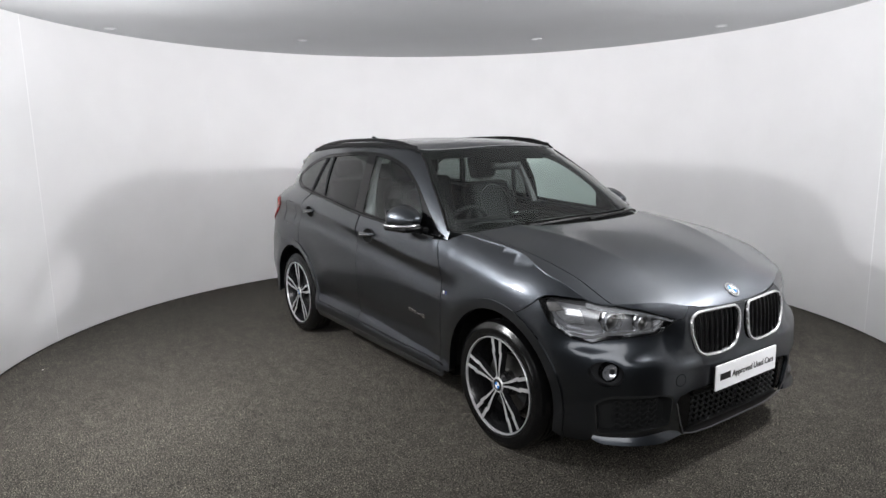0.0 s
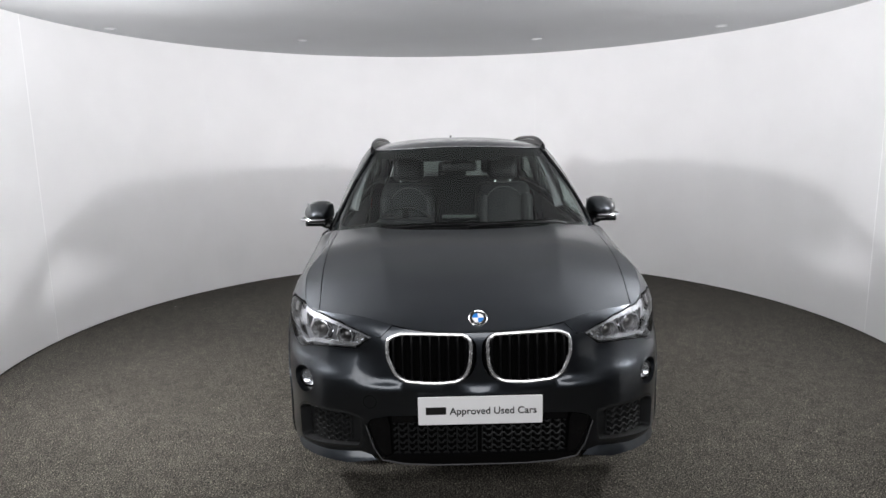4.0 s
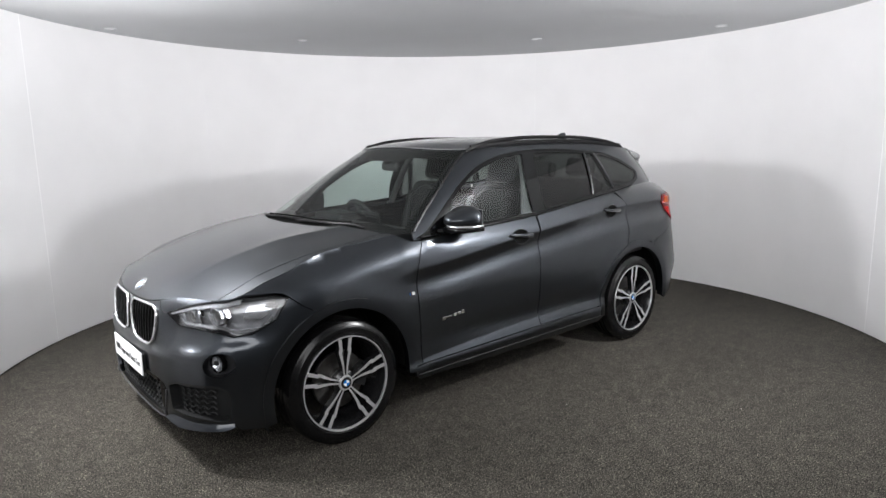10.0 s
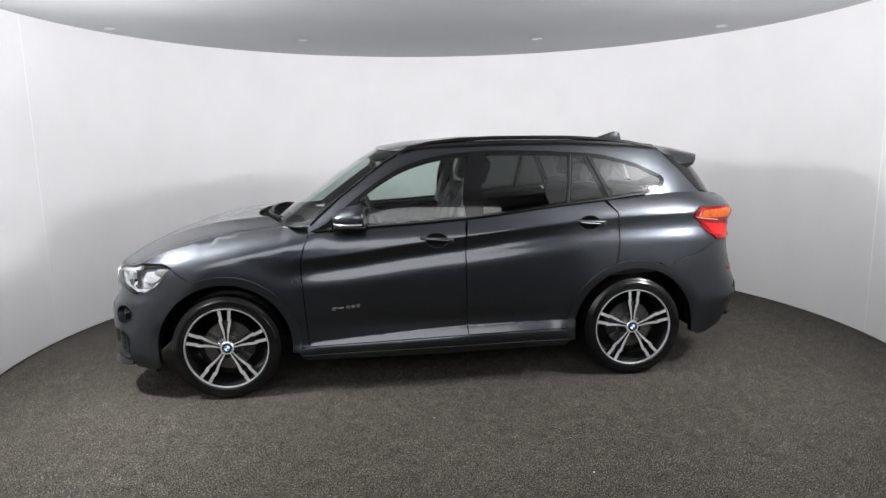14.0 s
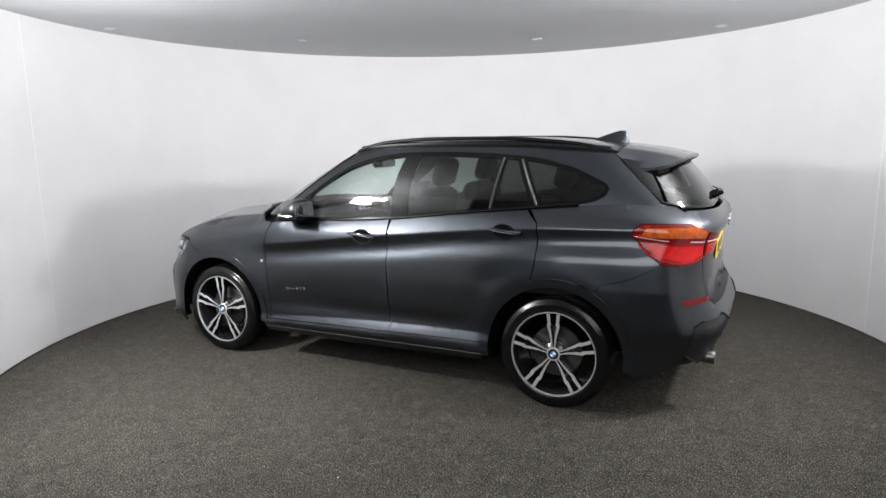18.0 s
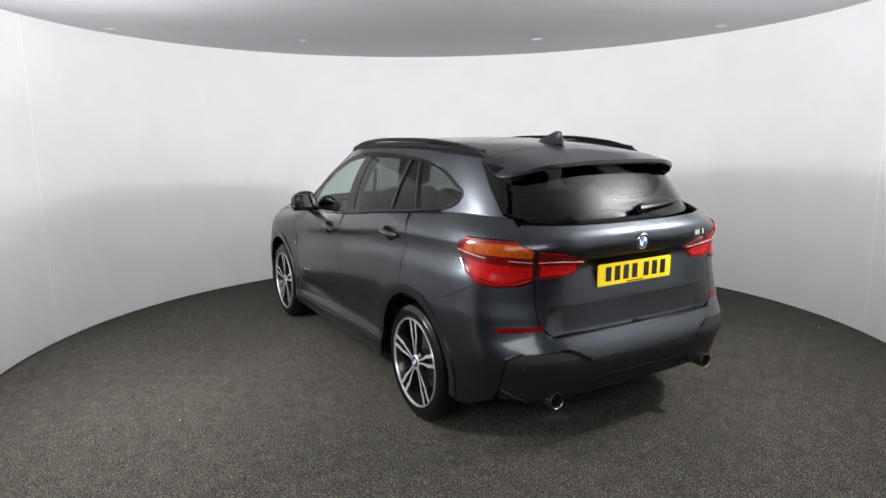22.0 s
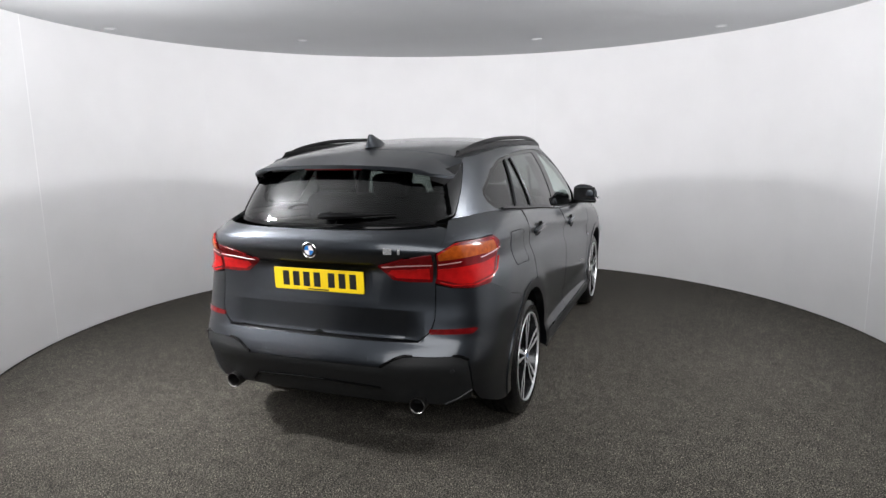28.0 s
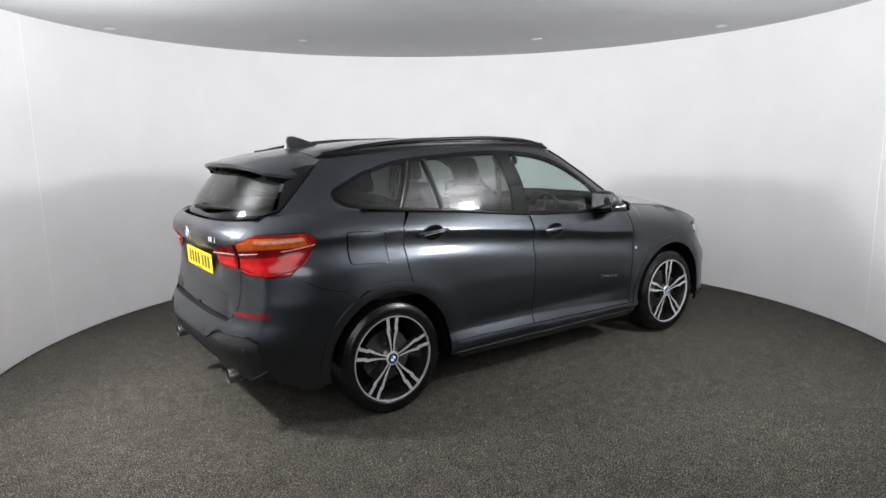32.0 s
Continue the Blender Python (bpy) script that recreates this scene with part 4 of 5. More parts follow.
def door_mirror(s):
    mirror = new("door_mirror")
    mirror.parent = car
    mirror["label"] = "grey door mirror with a chrome-edged lamp strip"
    c = Vector((0.490, 0.938, 1.150))
    bm = bmesh.new()
    bmesh.ops.create_uvsphere(bm, u_segments=32, v_segments=20, radius=1.0)
    for v in bm.verts:
        x, y, z = v.co
        r = max(1e-6, (abs(x) ** 3.6 + abs(y) ** 3.6 + abs(z) ** 3.6) ** (1 / 3.6))
        x, y, z = x / r, y / r, z / r
        px = 0.150 * x if x > 0 else 0.055 * x
        taper = 1 - 0.42 * max(0, x)
        py = 0.096 * y * taper - 0.015 * max(0, x)
        pz = (0.078 * z * (1 - 0.60 * max(0, x) ** 1.4) * (1 - 0.20 * max(0, y) ** 2) - 0.016 * max(0, y)) if z > 0 else 0.040 * z
        v.co = (c.x + px, s * (c.y + py), c.z + pz)
    bmesh.ops.recalc_face_normals(bm, faces=bm.faces)
    part("cover", bm, PAINT, mirror)
    bm = box_bm(0.200, 0.190, 0.034, None, 0.014, 3)
    for v in bm.verts:
        v.co.y *= 1 - 0.30 * max(0, v.co.x / 0.1)
    bmesh.ops.translate(bm, vec=(c.x + 0.042, s * c.y, c.z - 0.056), verts=bm.verts)
    part("lower_shell", bm, GLOSS_BLACK, mirror)
    pts = []
    for k in range(17):
        a = math.radians(-35 + 150 * k / 16)
        pts.append((c.x + 0.020 + 0.132 * math.cos(a) * 0.9, s * (c.y + 0.010 + 0.102 * math.sin(a)), c.z - 0.034))
    part("lamp_strip", tube(pts, 0.0065, 8), BRIGHT_TRIM, mirror)
    bm = box_bm(0.006, 0.17, 0.105, None, 0.002, 1)
    bmesh.ops.transform(bm, matrix=Matrix.Translation((c.x - 0.054, s * c.y, c.z + 0.004)) @ Matrix.Rotation(math.radians(-7 * s), 4, "Z"), verts=bm.verts)
    part("mirror_glass", bm, MIRROR, mirror)
    arm = [(0.56, s * 0.92, 1.092), (0.59, s * 0.88, 1.080), (0.62, s * 0.83, 1.078)]
    part("arm", tube(arm, [0.026, 0.030, 0.034], 10, flat=0.7), GLOSS_BLACK, mirror)
    out = UP.XS([(0.79, 1.052), (0.56, 1.066), (0.48, 1.085), (0.50, 1.11), (0.57, 1.165), (0.62, 1.145), (0.72, 1.082)])
    panel("mirror_base", UP, out, GLOSS_BLACK, mirror, side=s, off=0.004, thick=0.02)


# ---- front ----
def front_end():
    # bonnet
    edge = cap_edge(LOW, low_top, 2 * SC, Q_HOOD, 44, 0.001)
    back = [(1.04, 0.60), (1.13, 0.45), (1.19, 0.25), (1.215, 0.0)]
    ridge = [(x, 0.50 - 0.15 * (x - 1.2) + d) for x in np.linspace(1.06, 1.98, 50) for d in (-0.016, 0.0, 0.016)]
    cut = next(i for i, p in enumerate(edge) if p[1] > 0.685)
    tip = edge[cut]
    shut = [(tip[0] + (0.985 - tip[0]) * k / 12, tip[1] + (0.742 - tip[1]) * k / 12 + 0.016 * math.sin(math.pi * k / 12)) for k in range(13)]
    panel("bonnet", hood, edge[:cut] + shut + [(0.982, 0.715)] + back, PAINT, car, side=0, step=0.03, thick=0.02, lines=[ridge])
    outer = [(x, y + 0.004) for x, y in shut]
    for s in SIDES:
        panel("wing_top", hood, edge[cut:] + [(0.955, 0.760)] + outer[::-1], PAINT, car, side=s, step=0.04, thick=0.02)
        rim = along(low_top, LOW.F(0.70, 0.86)[0], Q_HOOD, 40, 0.003)
        part("wing_seam", tube(at(LOW, rim, -0.003, s), 0.005, 6), PAINT, car)
    # bumper skin
    top = along(low_top, 2 * SC, LOW.F(0.375, 0.81)[0], 14, 0.003) + LOW.FS([(0.42, 0.787)]) + LAMP_LINE[:1]
    lip = along(low_top, LOW.F(0.378, 0.81)[0], LAMP_TOP, 16, 0.0) + LAMP_LINE[::-1][1:] + LOW.FS([(0.42, 0.791)])
    for s in SIDES:
        panel("bonnet_lip", LOW, lip, PAINT, car, side=s, step=0.025, thick=0.012)
    out = top + LAMP_LOW + arch(AXLE, 69, -19) + LOW.XS([(1.80, 0.225)]) + LOW.FS([(0.826, 0.232), (0.818, 0.255), (0.70, 0.265), (0.52, 0.283), (0.452, 0.262), (0.462, 0.29), (0.492, 0.405), (0.47, 0.435), (0.40, 0.452), (0.0, 0.462)])
    bumper = panel("front_bumper", LOW, out, PAINT, car, side=0, step=0.035, thick=0.02,
                   holes=[LOW.FS(KIDNEY), LOW.FS(DUCT), LOW.FS(FOG)])
    for s in SIDES:
        kid = panel("grille", LOW, shrink(LOW.FS(KIDNEY), 0.002), GLOSS_BLACK, car, side=s, off=0.002, thick=0.045, step=0.02,
                    holes=[shrink(LOW.FS(KIDNEY), 0.012)], label="kidney grille with a chrome frame and black slats")
        ring = shrink(LOW.FS(KIDNEY), 0.006)
        part("frame", tube(at(LOW, ring + ring[:1], 0.006, s), 0.0078, 8, cap=False), BRIGHT_TRIM, kid)
        panel("backing", LOW, LOW.FS(KIDNEY), DARK, kid, side=s, off=-0.055, step=0.04)
        ys = np.linspace(0.052, 0.365, 9)
        poly = np.array(KIDNEY)
        for y in ys:
            zs = np.linspace(0.56, 0.84, 141)
            ok = inside(np.full(141, y), zs, poly)
            z0, z1 = zs[ok].min() + 0.012, zs[ok].max() - 0.012
            pts = at(LOW, LOW.FS([(y, z0 + (z1 - z0) * k / 6) for k in range(7)]), -0.004, s)
            part("slat", tube(pts, 0.0065, 6), RAIL, kid)
            pts = at(LOW, LOW.FS([(y + 0.002, z0 + (z1 - z0) * k / 6) for k in range(7)]), -0.026, s)
            part("slat", tube(pts, 0.010, 6), RAIL, kid)
        # side intake with wave mesh
        duct = panel("intake", LOW, shrink(LOW.FS(DUCT), -0.001), PLASTIC, car, side=s, off=0.0, thick=0.05, step=0.03,
                     holes=[shrink(LOW.FS(DUCT), 0.012)], label="black side air intake with wave mesh")
        panel("backing", LOW, LOW.FS(DUCT), PLASTIC, duct, side=s, off=-0.05, step=0.04)
        mesh_rows(duct, s, 0.575, 0.765, 0.312, 0.425, 5, 9, -0.030)
        blade = LOW.FS([(0.445, 0.248), (0.52, 0.300), (0.70, 0.284), (0.815, 0.272), (0.820, 0.251), (0.795, 0.237), (0.57, 0.229)])
        panel("blade", flared, blade, PAINT, car, side=s, off=0.004, thick=0.03, step=0.025, label="bright painted lower bumper blade")
    # lower grille between the blades
    half = LOW.FS([(0.0, 0.458), (0.40, 0.448), (0.468, 0.43), (0.488, 0.405), (0.458, 0.29), (0.43, 0.236), (0.33, 0.215), (0.0, 0.204)])
    low = panel("lower_grille", LOW, half, DARK, car, side=0, off=-0.045, step=0.05, label="black lower grille with wave mesh")
    for s in SIDES:
        mesh_rows(low, s, 0.012, 0.375, 0.262, 0.412, 6, 17, -0.022)
        pts = at(LOW, LOW.FS([(0.0, 0.214), (0.2, 0.215), (0.33, 0.224), (0.425, 0.244), (0.458, 0.30), (0.49, 0.405)]), 0.004, s)
        part("edge_line", tube(pts, 0.003, 6), PIPING, low)
        out = LOW.FS([(0.40, 0.445), (0.468, 0.428), (0.486, 0.403), (0.456, 0.292), (0.425, 0.242), (0.385, 0.26), (0.39, 0.40)])
        panel("cheek", LOW, out, GLOSS_BLACK, low, side=s, off=-0.012, thick=0.03, step=0.03)
    out = LOW.FS([(0.0, 0.460), (0.38, 0.452), (0.38, 0.418), (0.0, 0.425)])
    panel("upper_bar", LOW, out, GLOSS_BLACK, low, side=0, off=-0.010, thick=0.03, step=0.04)
    out = LOW.FS([(0.0, 0.262), (0.37, 0.262), (0.42, 0.240), (0.33, 0.212), (0.0, 0.203)])
    panel("chin", LOW, out, RAIL, low, side=0, off=-0.004, thick=0.03, step=0.04)
    mm = on(LOW, *LOW.F(0.471, 0.515), 0.0, -1)
    part("tow_cover", lathe([(0.001, 0.0012), (0.027, 0.0008), (0.0275, -0.002)], 32, "z", m=mm), PAINT, bumper)
    part("tow_cover_gap", lathe([(0.0268, 0.0004), (0.0300, 0.0006), (0.0302, -0.002)], 32, "z", m=mm), DARK, bumper)
    # sign in place of the front plate
    sign = new("front_sign")
    sign.parent = car
    sign["label"] = "white sign with the words Approved Used Cars"
    m = Matrix.Translation((2.178, 0, 0.485)) @ Matrix.Rotation(math.radians(90), 4, "Z") @ Matrix.Rotation(math.radians(90), 4, "X")
    bm = prism(rounded([(-0.264, -0.062), (0.264, -0.062), (0.264, 0.062), (-0.264, 0.062)], 0.006), 0.006, m, 0.001)
    part("board", bm, WHITE_PLASTIC, sign)
    part("holder", box_bm(0.014, 0.50, 0.10, Matrix.Translation((2.166, 0, 0.485)), 0.003), PLASTIC, sign)
    lettering("Approved Used Cars", 0.043, m @ Matrix.Translation((-0.130, -0.016, 0.0068)), sign)
    part("word_bar", box_bm(0.086, 0.033, 0.0008, m @ Matrix.Translation((-0.188, 0.001, 0.0066))), BLACK_INK, sign)
    roundel("bonnet_badge", hood_pose(2.078, 0.0), 0.041, car)
    # cowl, wipers
    out = [(1.20, 0.0), (1.175, 0.25), (1.115, 0.45), (1.02, 0.60), (0.90, 0.72), (0.80, 0.70), (0.90, 0.45), (0.98, 0.22), (1.0, 0.0)]
    panel("cowl", lambda x, y: hood(x, y) - np.array((0, 0, 0.022)), out, DARK, car, side=0, step=0.05)
    for x0, y0, x1, y1 in ((1.085, 0.27, 1.10, -0.46), (1.00, 0.60, 1.13, 0.02)):
        pts = []
        for k in range(13):
            t = k / 12
            x, y = x0 + (x1 - x0) * t, y0 + (y1 - y0) * t
            pts.append((x + 0.035 * math.sin(math.pi * t), y, float(hood(x, y)[0, 2]) - 0.006 + 0.008 * math.sin(math.pi * t)))
        w = part("wiper", tube(pts, 0.009, 6), RAIL, car)
        part("wiper_blade", tube([(p[0] - 0.03, p[1] - 0.02, p[2] + 0.007) for p in pts[2:]], 0.006, 6), DARK, w)


def flared(q, z):
    """The bumper face leaning out towards its foot."""
    p = LOW(q, z)
    out = p[:, :2] / np.linalg.norm(p[:, :2], axis=1)[:, None]
    p[:, :2] += out * np.clip((0.262 - np.asarray(z)) / 0.1, -0.4, 0.5)[:, None] * 0.078
    return p


def mesh_rows(parent, s, y0, y1, z0, z1, rows, cols, off):
    for r in range(rows):
        z = z0 + (z1 - z0) * r / (rows - 1)
        pts = []
        d = (z1 - z0) / (rows - 1) * 0.22
        for k in range(cols * 2 + 1):
            y = y0 + (y1 - y0) * k / (cols * 2)
            up = d if (k // 2) % 2 == 0 else -d
            pts.append((y, z + up))
        part("mesh_bar", tube(at(LOW, LOW.FS(pts), off, s), 0.0046, 5), PLASTIC, parent)
    for k in range(0, cols * 2 + 1, 4):
        y = y0 + (y1 - y0) * k / (cols * 2)
        part("mesh_upright", tube(at(LOW, LOW.FS([(y, z0), (y, (z0 + z1) / 2), (y, z1)]), off - 0.006, s), 0.004, 5), PLASTIC, parent)


def hood_pose(x, y):
    p = hood(x, y)[0]
    e = 1e-3
    n = Vector(np.cross(hood(x + e, y)[0] - hood(x - e, y)[0], hood(x, y + e)[0] - hood(x, y - e)[0])).normalized()
    xa = Vector((0, 1, 0))
    m = Matrix((xa, n.cross(xa), n)).transposed().to_4x4()
    m.translation = Vector(p) + n * 0.001
    return m


def roundel(name, m, r, parent):
    """Round enamel badge: dark ring with a chrome rim, quartered blue and white."""
    ob = new(name)
    ob.parent = parent
    ob["label"] = "round blue and white enamel badge"
    part("rim", lathe([(r, -0.002), (r, 0.003), (r * 0.94, 0.005), (r * 0.88, 0.0035)], 40, "z", m=m), CHROME, ob)
    part("ring", lathe([(0.001, 0.0026), (r * 0.93, 0.0034)], 40, "z", m=m), BLACK_INK, ob)
    for k in range(4):
        pts = [(0.0, 0.0)] + [(r * 0.60 * math.cos(math.radians(90 * k + a)), r * 0.60 * math.sin(math.radians(90 * k + a))) for a in range(0, 91, 10)]
        part("quarter", prism(pts, 0.0016, m @ Matrix.Translation((0, 0, 0.0034))), BLUE if k % 2 else WHITE_ENAMEL, ob)
    part("inner_rim", lathe([(r * 0.57, 0.003), (r * 0.60, 0.0058), (r * 0.64, 0.003)], 40, "z", m=m), CHROME, ob)
    return ob


def lettering(text, size, m, parent):
    cu = bpy.data.curves.new("lettering", "FONT")
    cu.body, cu.size, cu.extrude, cu.offset = text, size, 0.0006, 0.0006
    tmp = bpy.data.objects.new("lettering", cu)
    me = bpy.data.meshes.new_from_object(tmp)
    bpy.data.objects.remove(tmp)
    me.transform(m)
    me.materials.clear()
    me.materials.append(BLACK_INK)
    ob = new("lettering", me)
    ob.parent = parent
    return ob


# ---- rear ----
def rear_end():
    rows = [LOW.BS([(y, z) for y in np.linspace(0.05, 0.60, 40)]) for z in GATE_ROWS]
    panel("tailgate", LOW, HATCH, PAINT, car, side=0, step=0.022, thick=0.02, lines=rows)
    top = LOW.BS([(0.0, 0.646), (0.2, 0.646), (0.552, 0.650), (0.612, 0.70), (0.627, 0.76), (0.627, 0.925)])
    out = top + TAIL_OUT[7:][1:] + [TAIL_OUT[0]] + LOW.XS(BUMPER_GAP[::-1]) + arch(-AXLE, 121, 189)
    out += LOW.XS([(-1.86, 0.275)]) + LOW.BS([(0.812, 0.33), (0.791, 0.395), (0.793, 0.50), (0.783, 0.565), (0.745, 0.588), (0.494, 0.592), (0.455, 0.576), (0.373, 0.535), (0.0, 0.533)])
    panel("rear_bumper", LOW, out, PAINT, car, side=0, step=0.035, thick=0.02)
    dif = panel("rear_skirt", LOW, DIFFUSER, PLASTIC, car, side=0, step=0.035, thick=0.02, off=-0.002, label="dark grey rear bumper skirt")
    out = LOW.BS([(0.0, 0.44), (0.36, 0.43), (0.44, 0.35), (0.66, 0.33), (0.80, 0.40), (0.79, 0.325), (0.6, 0.285), (0.0, 0.275)])
    panel("valance", LOW, out, PLASTIC, car, side=0, step=0.05, off=-0.035)
    for s in SIDES:
        pts = at(LOW, LOW.BS([(0.0, 0.424), (0.2, 0.420), (0.36, 0.412)]), 0.002, s)
        part("edge_line", tube(pts, 0.0045, 6), GLOSS_BLACK, dif)
        pts = at(LOW, LOW.BS([(0.785, 0.398), (0.73, 0.360), (0.665, 0.328)]), 0.003, s)
        part("edge_line", tube(pts, 0.004, 6), SATIN, dif)
        pts = at(LOW, LOW.BS([(0.38, 0.536), (0.455, 0.578), (0.494, 0.592), (0.745, 0.588), (0.785, 0.565)]), 0.001, s)
        part("edge_line", tube(pts, 0.0075, 6), GLOSS_BLACK, dif)
        # exhaust
        m = Matrix.Translation((-2.165, s * 0.548, 0.334))
        bm = lathe([(0.030, 0.06), (0.038, 0.03), (0.041, -0.035), (0.039, -0.040), (0.035, -0.036), (0.032, 0.03), (0.031, 0.06)], 36, "x", m=m)
        ex = part("tailpipe", bm, STEEL, car, "round chrome tailpipe")
        part("bore", lathe([(0.001, 0.05), (0.031, 0.05)], 24, "x", m=m), DARK, ex)
        for y, z in ((0.305, 0.566), (0.72, 0.515)):
            mm = on(LOW, *LOW.B(y, z), 0.0, s)
            part("parking_sensor", lathe([(0.001, 0.002), (0.011, 0.0015), (0.012, -0.002)], 20, "z", m=mm), PAINT if y < 0.5 else SATIN, car)
    # the bumper's top under the tailgate
    bm = bmesh.new()
    rows = []
    for y in np.linspace(-0.60, 0.60, 25):
        p = LOW(*LOW.B(max(abs(y), 1e-4), 0.6465))[0]
        rows.append([bm.verts.new((p[0] + 0.004, y, 0.6460)), bm.verts.new((p[0] + 0.10, y, 0.650))])
    for a, b in zip(rows, rows[1:]):
        bm.faces.new((a[0], b[0], b[1], a[1]))
    bmesh.ops.recalc_face_normals(bm, faces=bm.faces)
    part("bumper_top", bm, RAIL, car, "black loading-edge strip")
    # yellow plate with plain bars
    pl = new("rear_plate")
    pl.parent = car
    pl["label"] = "yellow rear plate with dark bars"
    m = Matrix.Translation((-2.160, 0, 0.922)) @ Matrix.Rotation(math.radians(-90), 4, "Z") @ Matrix.Rotation(math.radians(92), 4, "X")
    part("board", prism(rounded([(-0.262, -0.057), (0.262, -0.057), (0.262, 0.057), (-0.262, 0.057)], 0.008), 0.005, m, 0.001), YELLOW, pl)
    for k in range(7):
        x = -0.190 + 0.0615 * k + (0.022 if k > 3 else 0.0)
        part("character_bar", box_bm(0.038, 0.076, 0.001, m @ Matrix.Translation((x, 0.003, 0.0054))), BLACK_INK, pl)
    part("maker_line", box_bm(0.12, 0.006, 0.0008, m @ Matrix.Translation((0, -0.049, 0.0052))), BLACK_INK, pl)
    # shelf over the plate and badges
    roundel("tailgate_badge", on(LOW, *LOW.B(0.0001, 1.086), 0.001), 0.042, car)
    for k, (w, a) in enumerate(((0.044, 22), (0.013, 0))):
        mm = on(LOW, *LOW.B(0.415 + 0.055 * k, 1.094), 0.003, -1)
        part("model_badge", box_bm(w, 0.028, 0.004, mm, 0.001, 1), BRIGHT_TRIM, car)
    # rear window, its black surround, spoiler, high stop light, wiper
    glass = UP.BS([(0.0, 1.205), (0.3, 1.207), (0.60, 1.222), (0.618, 1.235), (0.555, 1.42), (0.50, 1.462), (0.0, 1.492)])
    panel("rear_screen", UP, glass, REAR_GLASS, car, side=0, step=0.05, thick=0.004, off=-0.004)
    for s in SIDES:
        out = UP.BS([(0.585, 1.216), (0.632, 1.245), (0.565, 1.425), (0.545, 1.462)]) + UP.XS([(-1.635, 1.492), (-1.765, 1.36), (-1.885, 1.240), (-1.93, 1.228)])
        panel("screen_surround", UP, out, GLOSS_BLACK, car, side=s, step=0.03, thick=0.02, off=0.002)
    edge = UP.BS([(0.0, 1.188), (0.3, 1.190), (0.575, 1.203), (0.58, 1.220), (0.3, 1.208), (0.0, 1.206)])
    panel("screen_base", UP, edge, GLOSS_BLACK, car, side=0, step=0.04, thick=0.02, off=0.0)
    out = [(-1.618, 0.0), (-1.612, 0.30), (-1.612, 0.598), (-1.70, 0.604), (-1.82, 0.584), (-1.915, 0.532), (-1.968, 0.43), (-1.990, 0.25), (-1.995, 0.0)]
    sp = panel("spoiler", wing, out, PAINT, car, side=0, step=0.03, thick=0.02)
    rim = [(-1.616, 0.598, 0.03), (-1.66, 0.601, 0.05), (-1.70, 0.604, 0.055), (-1.76, 0.597, 0.050), (-1.82, 0.584, 0.042), (-1.87, 0.561, 0.036), (-1.915, 0.532, 0.030), (-1.968, 0.43, 0.026), (-1.990, 0.25, 0.022), (-1.995, 0.0, 0.022)]
    for s in SIDES:
        bm = bmesh.new()
        fin = bmesh.new()
        rows, low = [], []
        for x, y, h in rim:
            z = float(wing(x, y)[0, 2])
            g = min(h, 0.014)
            rows.append([bm.verts.new((x, s * y, z)), bm.verts.new((x + 0.1 * g, s * y, z - g)), bm.verts.new((x + 0.3 * g + 0.02, s * max(0, y - 0.03), z - g + 0.003))])
            if x > -1.95:
                low.append([fin.verts.new((x + 0.004, s * (y - 0.003), z - g + 0.002)), fin.verts.new((x + 0.35 * h, s * (y - 0.01 + 0.25 * h), z - 1.25 * h)), fin.verts.new((x + 0.3 * h + 0.03, s * max(0, y - 0.05), z - 1.2 * h))])
        for mesh, grid in ((bm, rows), (fin, low)):
            for a, b in zip(grid, grid[1:]):
                for i in (0, 1):
                    mesh.faces.new((a[i], b[i], b[i + 1], a[i + 1]))
            bmesh.ops.recalc_face_normals(mesh, faces=mesh.faces)
        part("spoiler_edge", bm, PAINT, sp)
        part("side_fin", fin, GLOSS_BLACK, sp, "gloss black fin under the spoiler's end")
    out = [(-1.66, 0.0), (-1.66, 0.545), (-1.80, 0.525), (-1.90, 0.46), (-1.95, 0.35), (-1.965, 0.0)]
    panel("underside", lambda x, y: wing(x, y) - np.array((0, 0, 0.026)), out, GLOSS_BLACK, sp, side=0, step=0.05, thick=0.01)
    part("stop_strip", box_bm(0.012, 0.34, 0.012, Matrix.Translation((-1.966, 0, float(wing(-1.966, 0)[0, 2]) - 0.029)), 0.003), DEEP_RED, sp)
    m = on(UP, *UP.B(0.07, 1.236), 0.02, -1)
    w = part("rear_wiper", lathe([(0.001, 0.018), (0.022, 0.014), (0.028, -0.01), (0.028, -0.03)], 20, "z", m=m), RAIL, car)
    pts = [at(UP, [UP.B(y - 0.03, 1.231 + 0.06 * (y - 0.10))], 0.035 - 0.02 * (y - 0.1) / 0.33, -1)[0] for y in np.linspace(0.05, 0.43, 12)]
    part("arm", tube(pts, [0.020, 0.022, 0.021, 0.020, 0.018, 0.016, 0.013, 0.010, 0.008, 0.007, 0.006, 0.005], 8, flat=0.8), RAIL, w)


def wing(x, y):
    """The spoiler's top, a little flatter than the roof it prolongs."""
    p = roof(x, y)
    p[:, 2] += np.clip((-p[:, 0] - 1.62) / 0.38, 0, 1.1) * 0.014
    p[:, 2] -= 0.060 * np.clip((np.abs(p[:, 1]) - 0.42) / 0.17, 0, 1.2) ** 2 * np.clip((-p[:, 0] - 1.615) / 0.12, 0, 1)
    return p


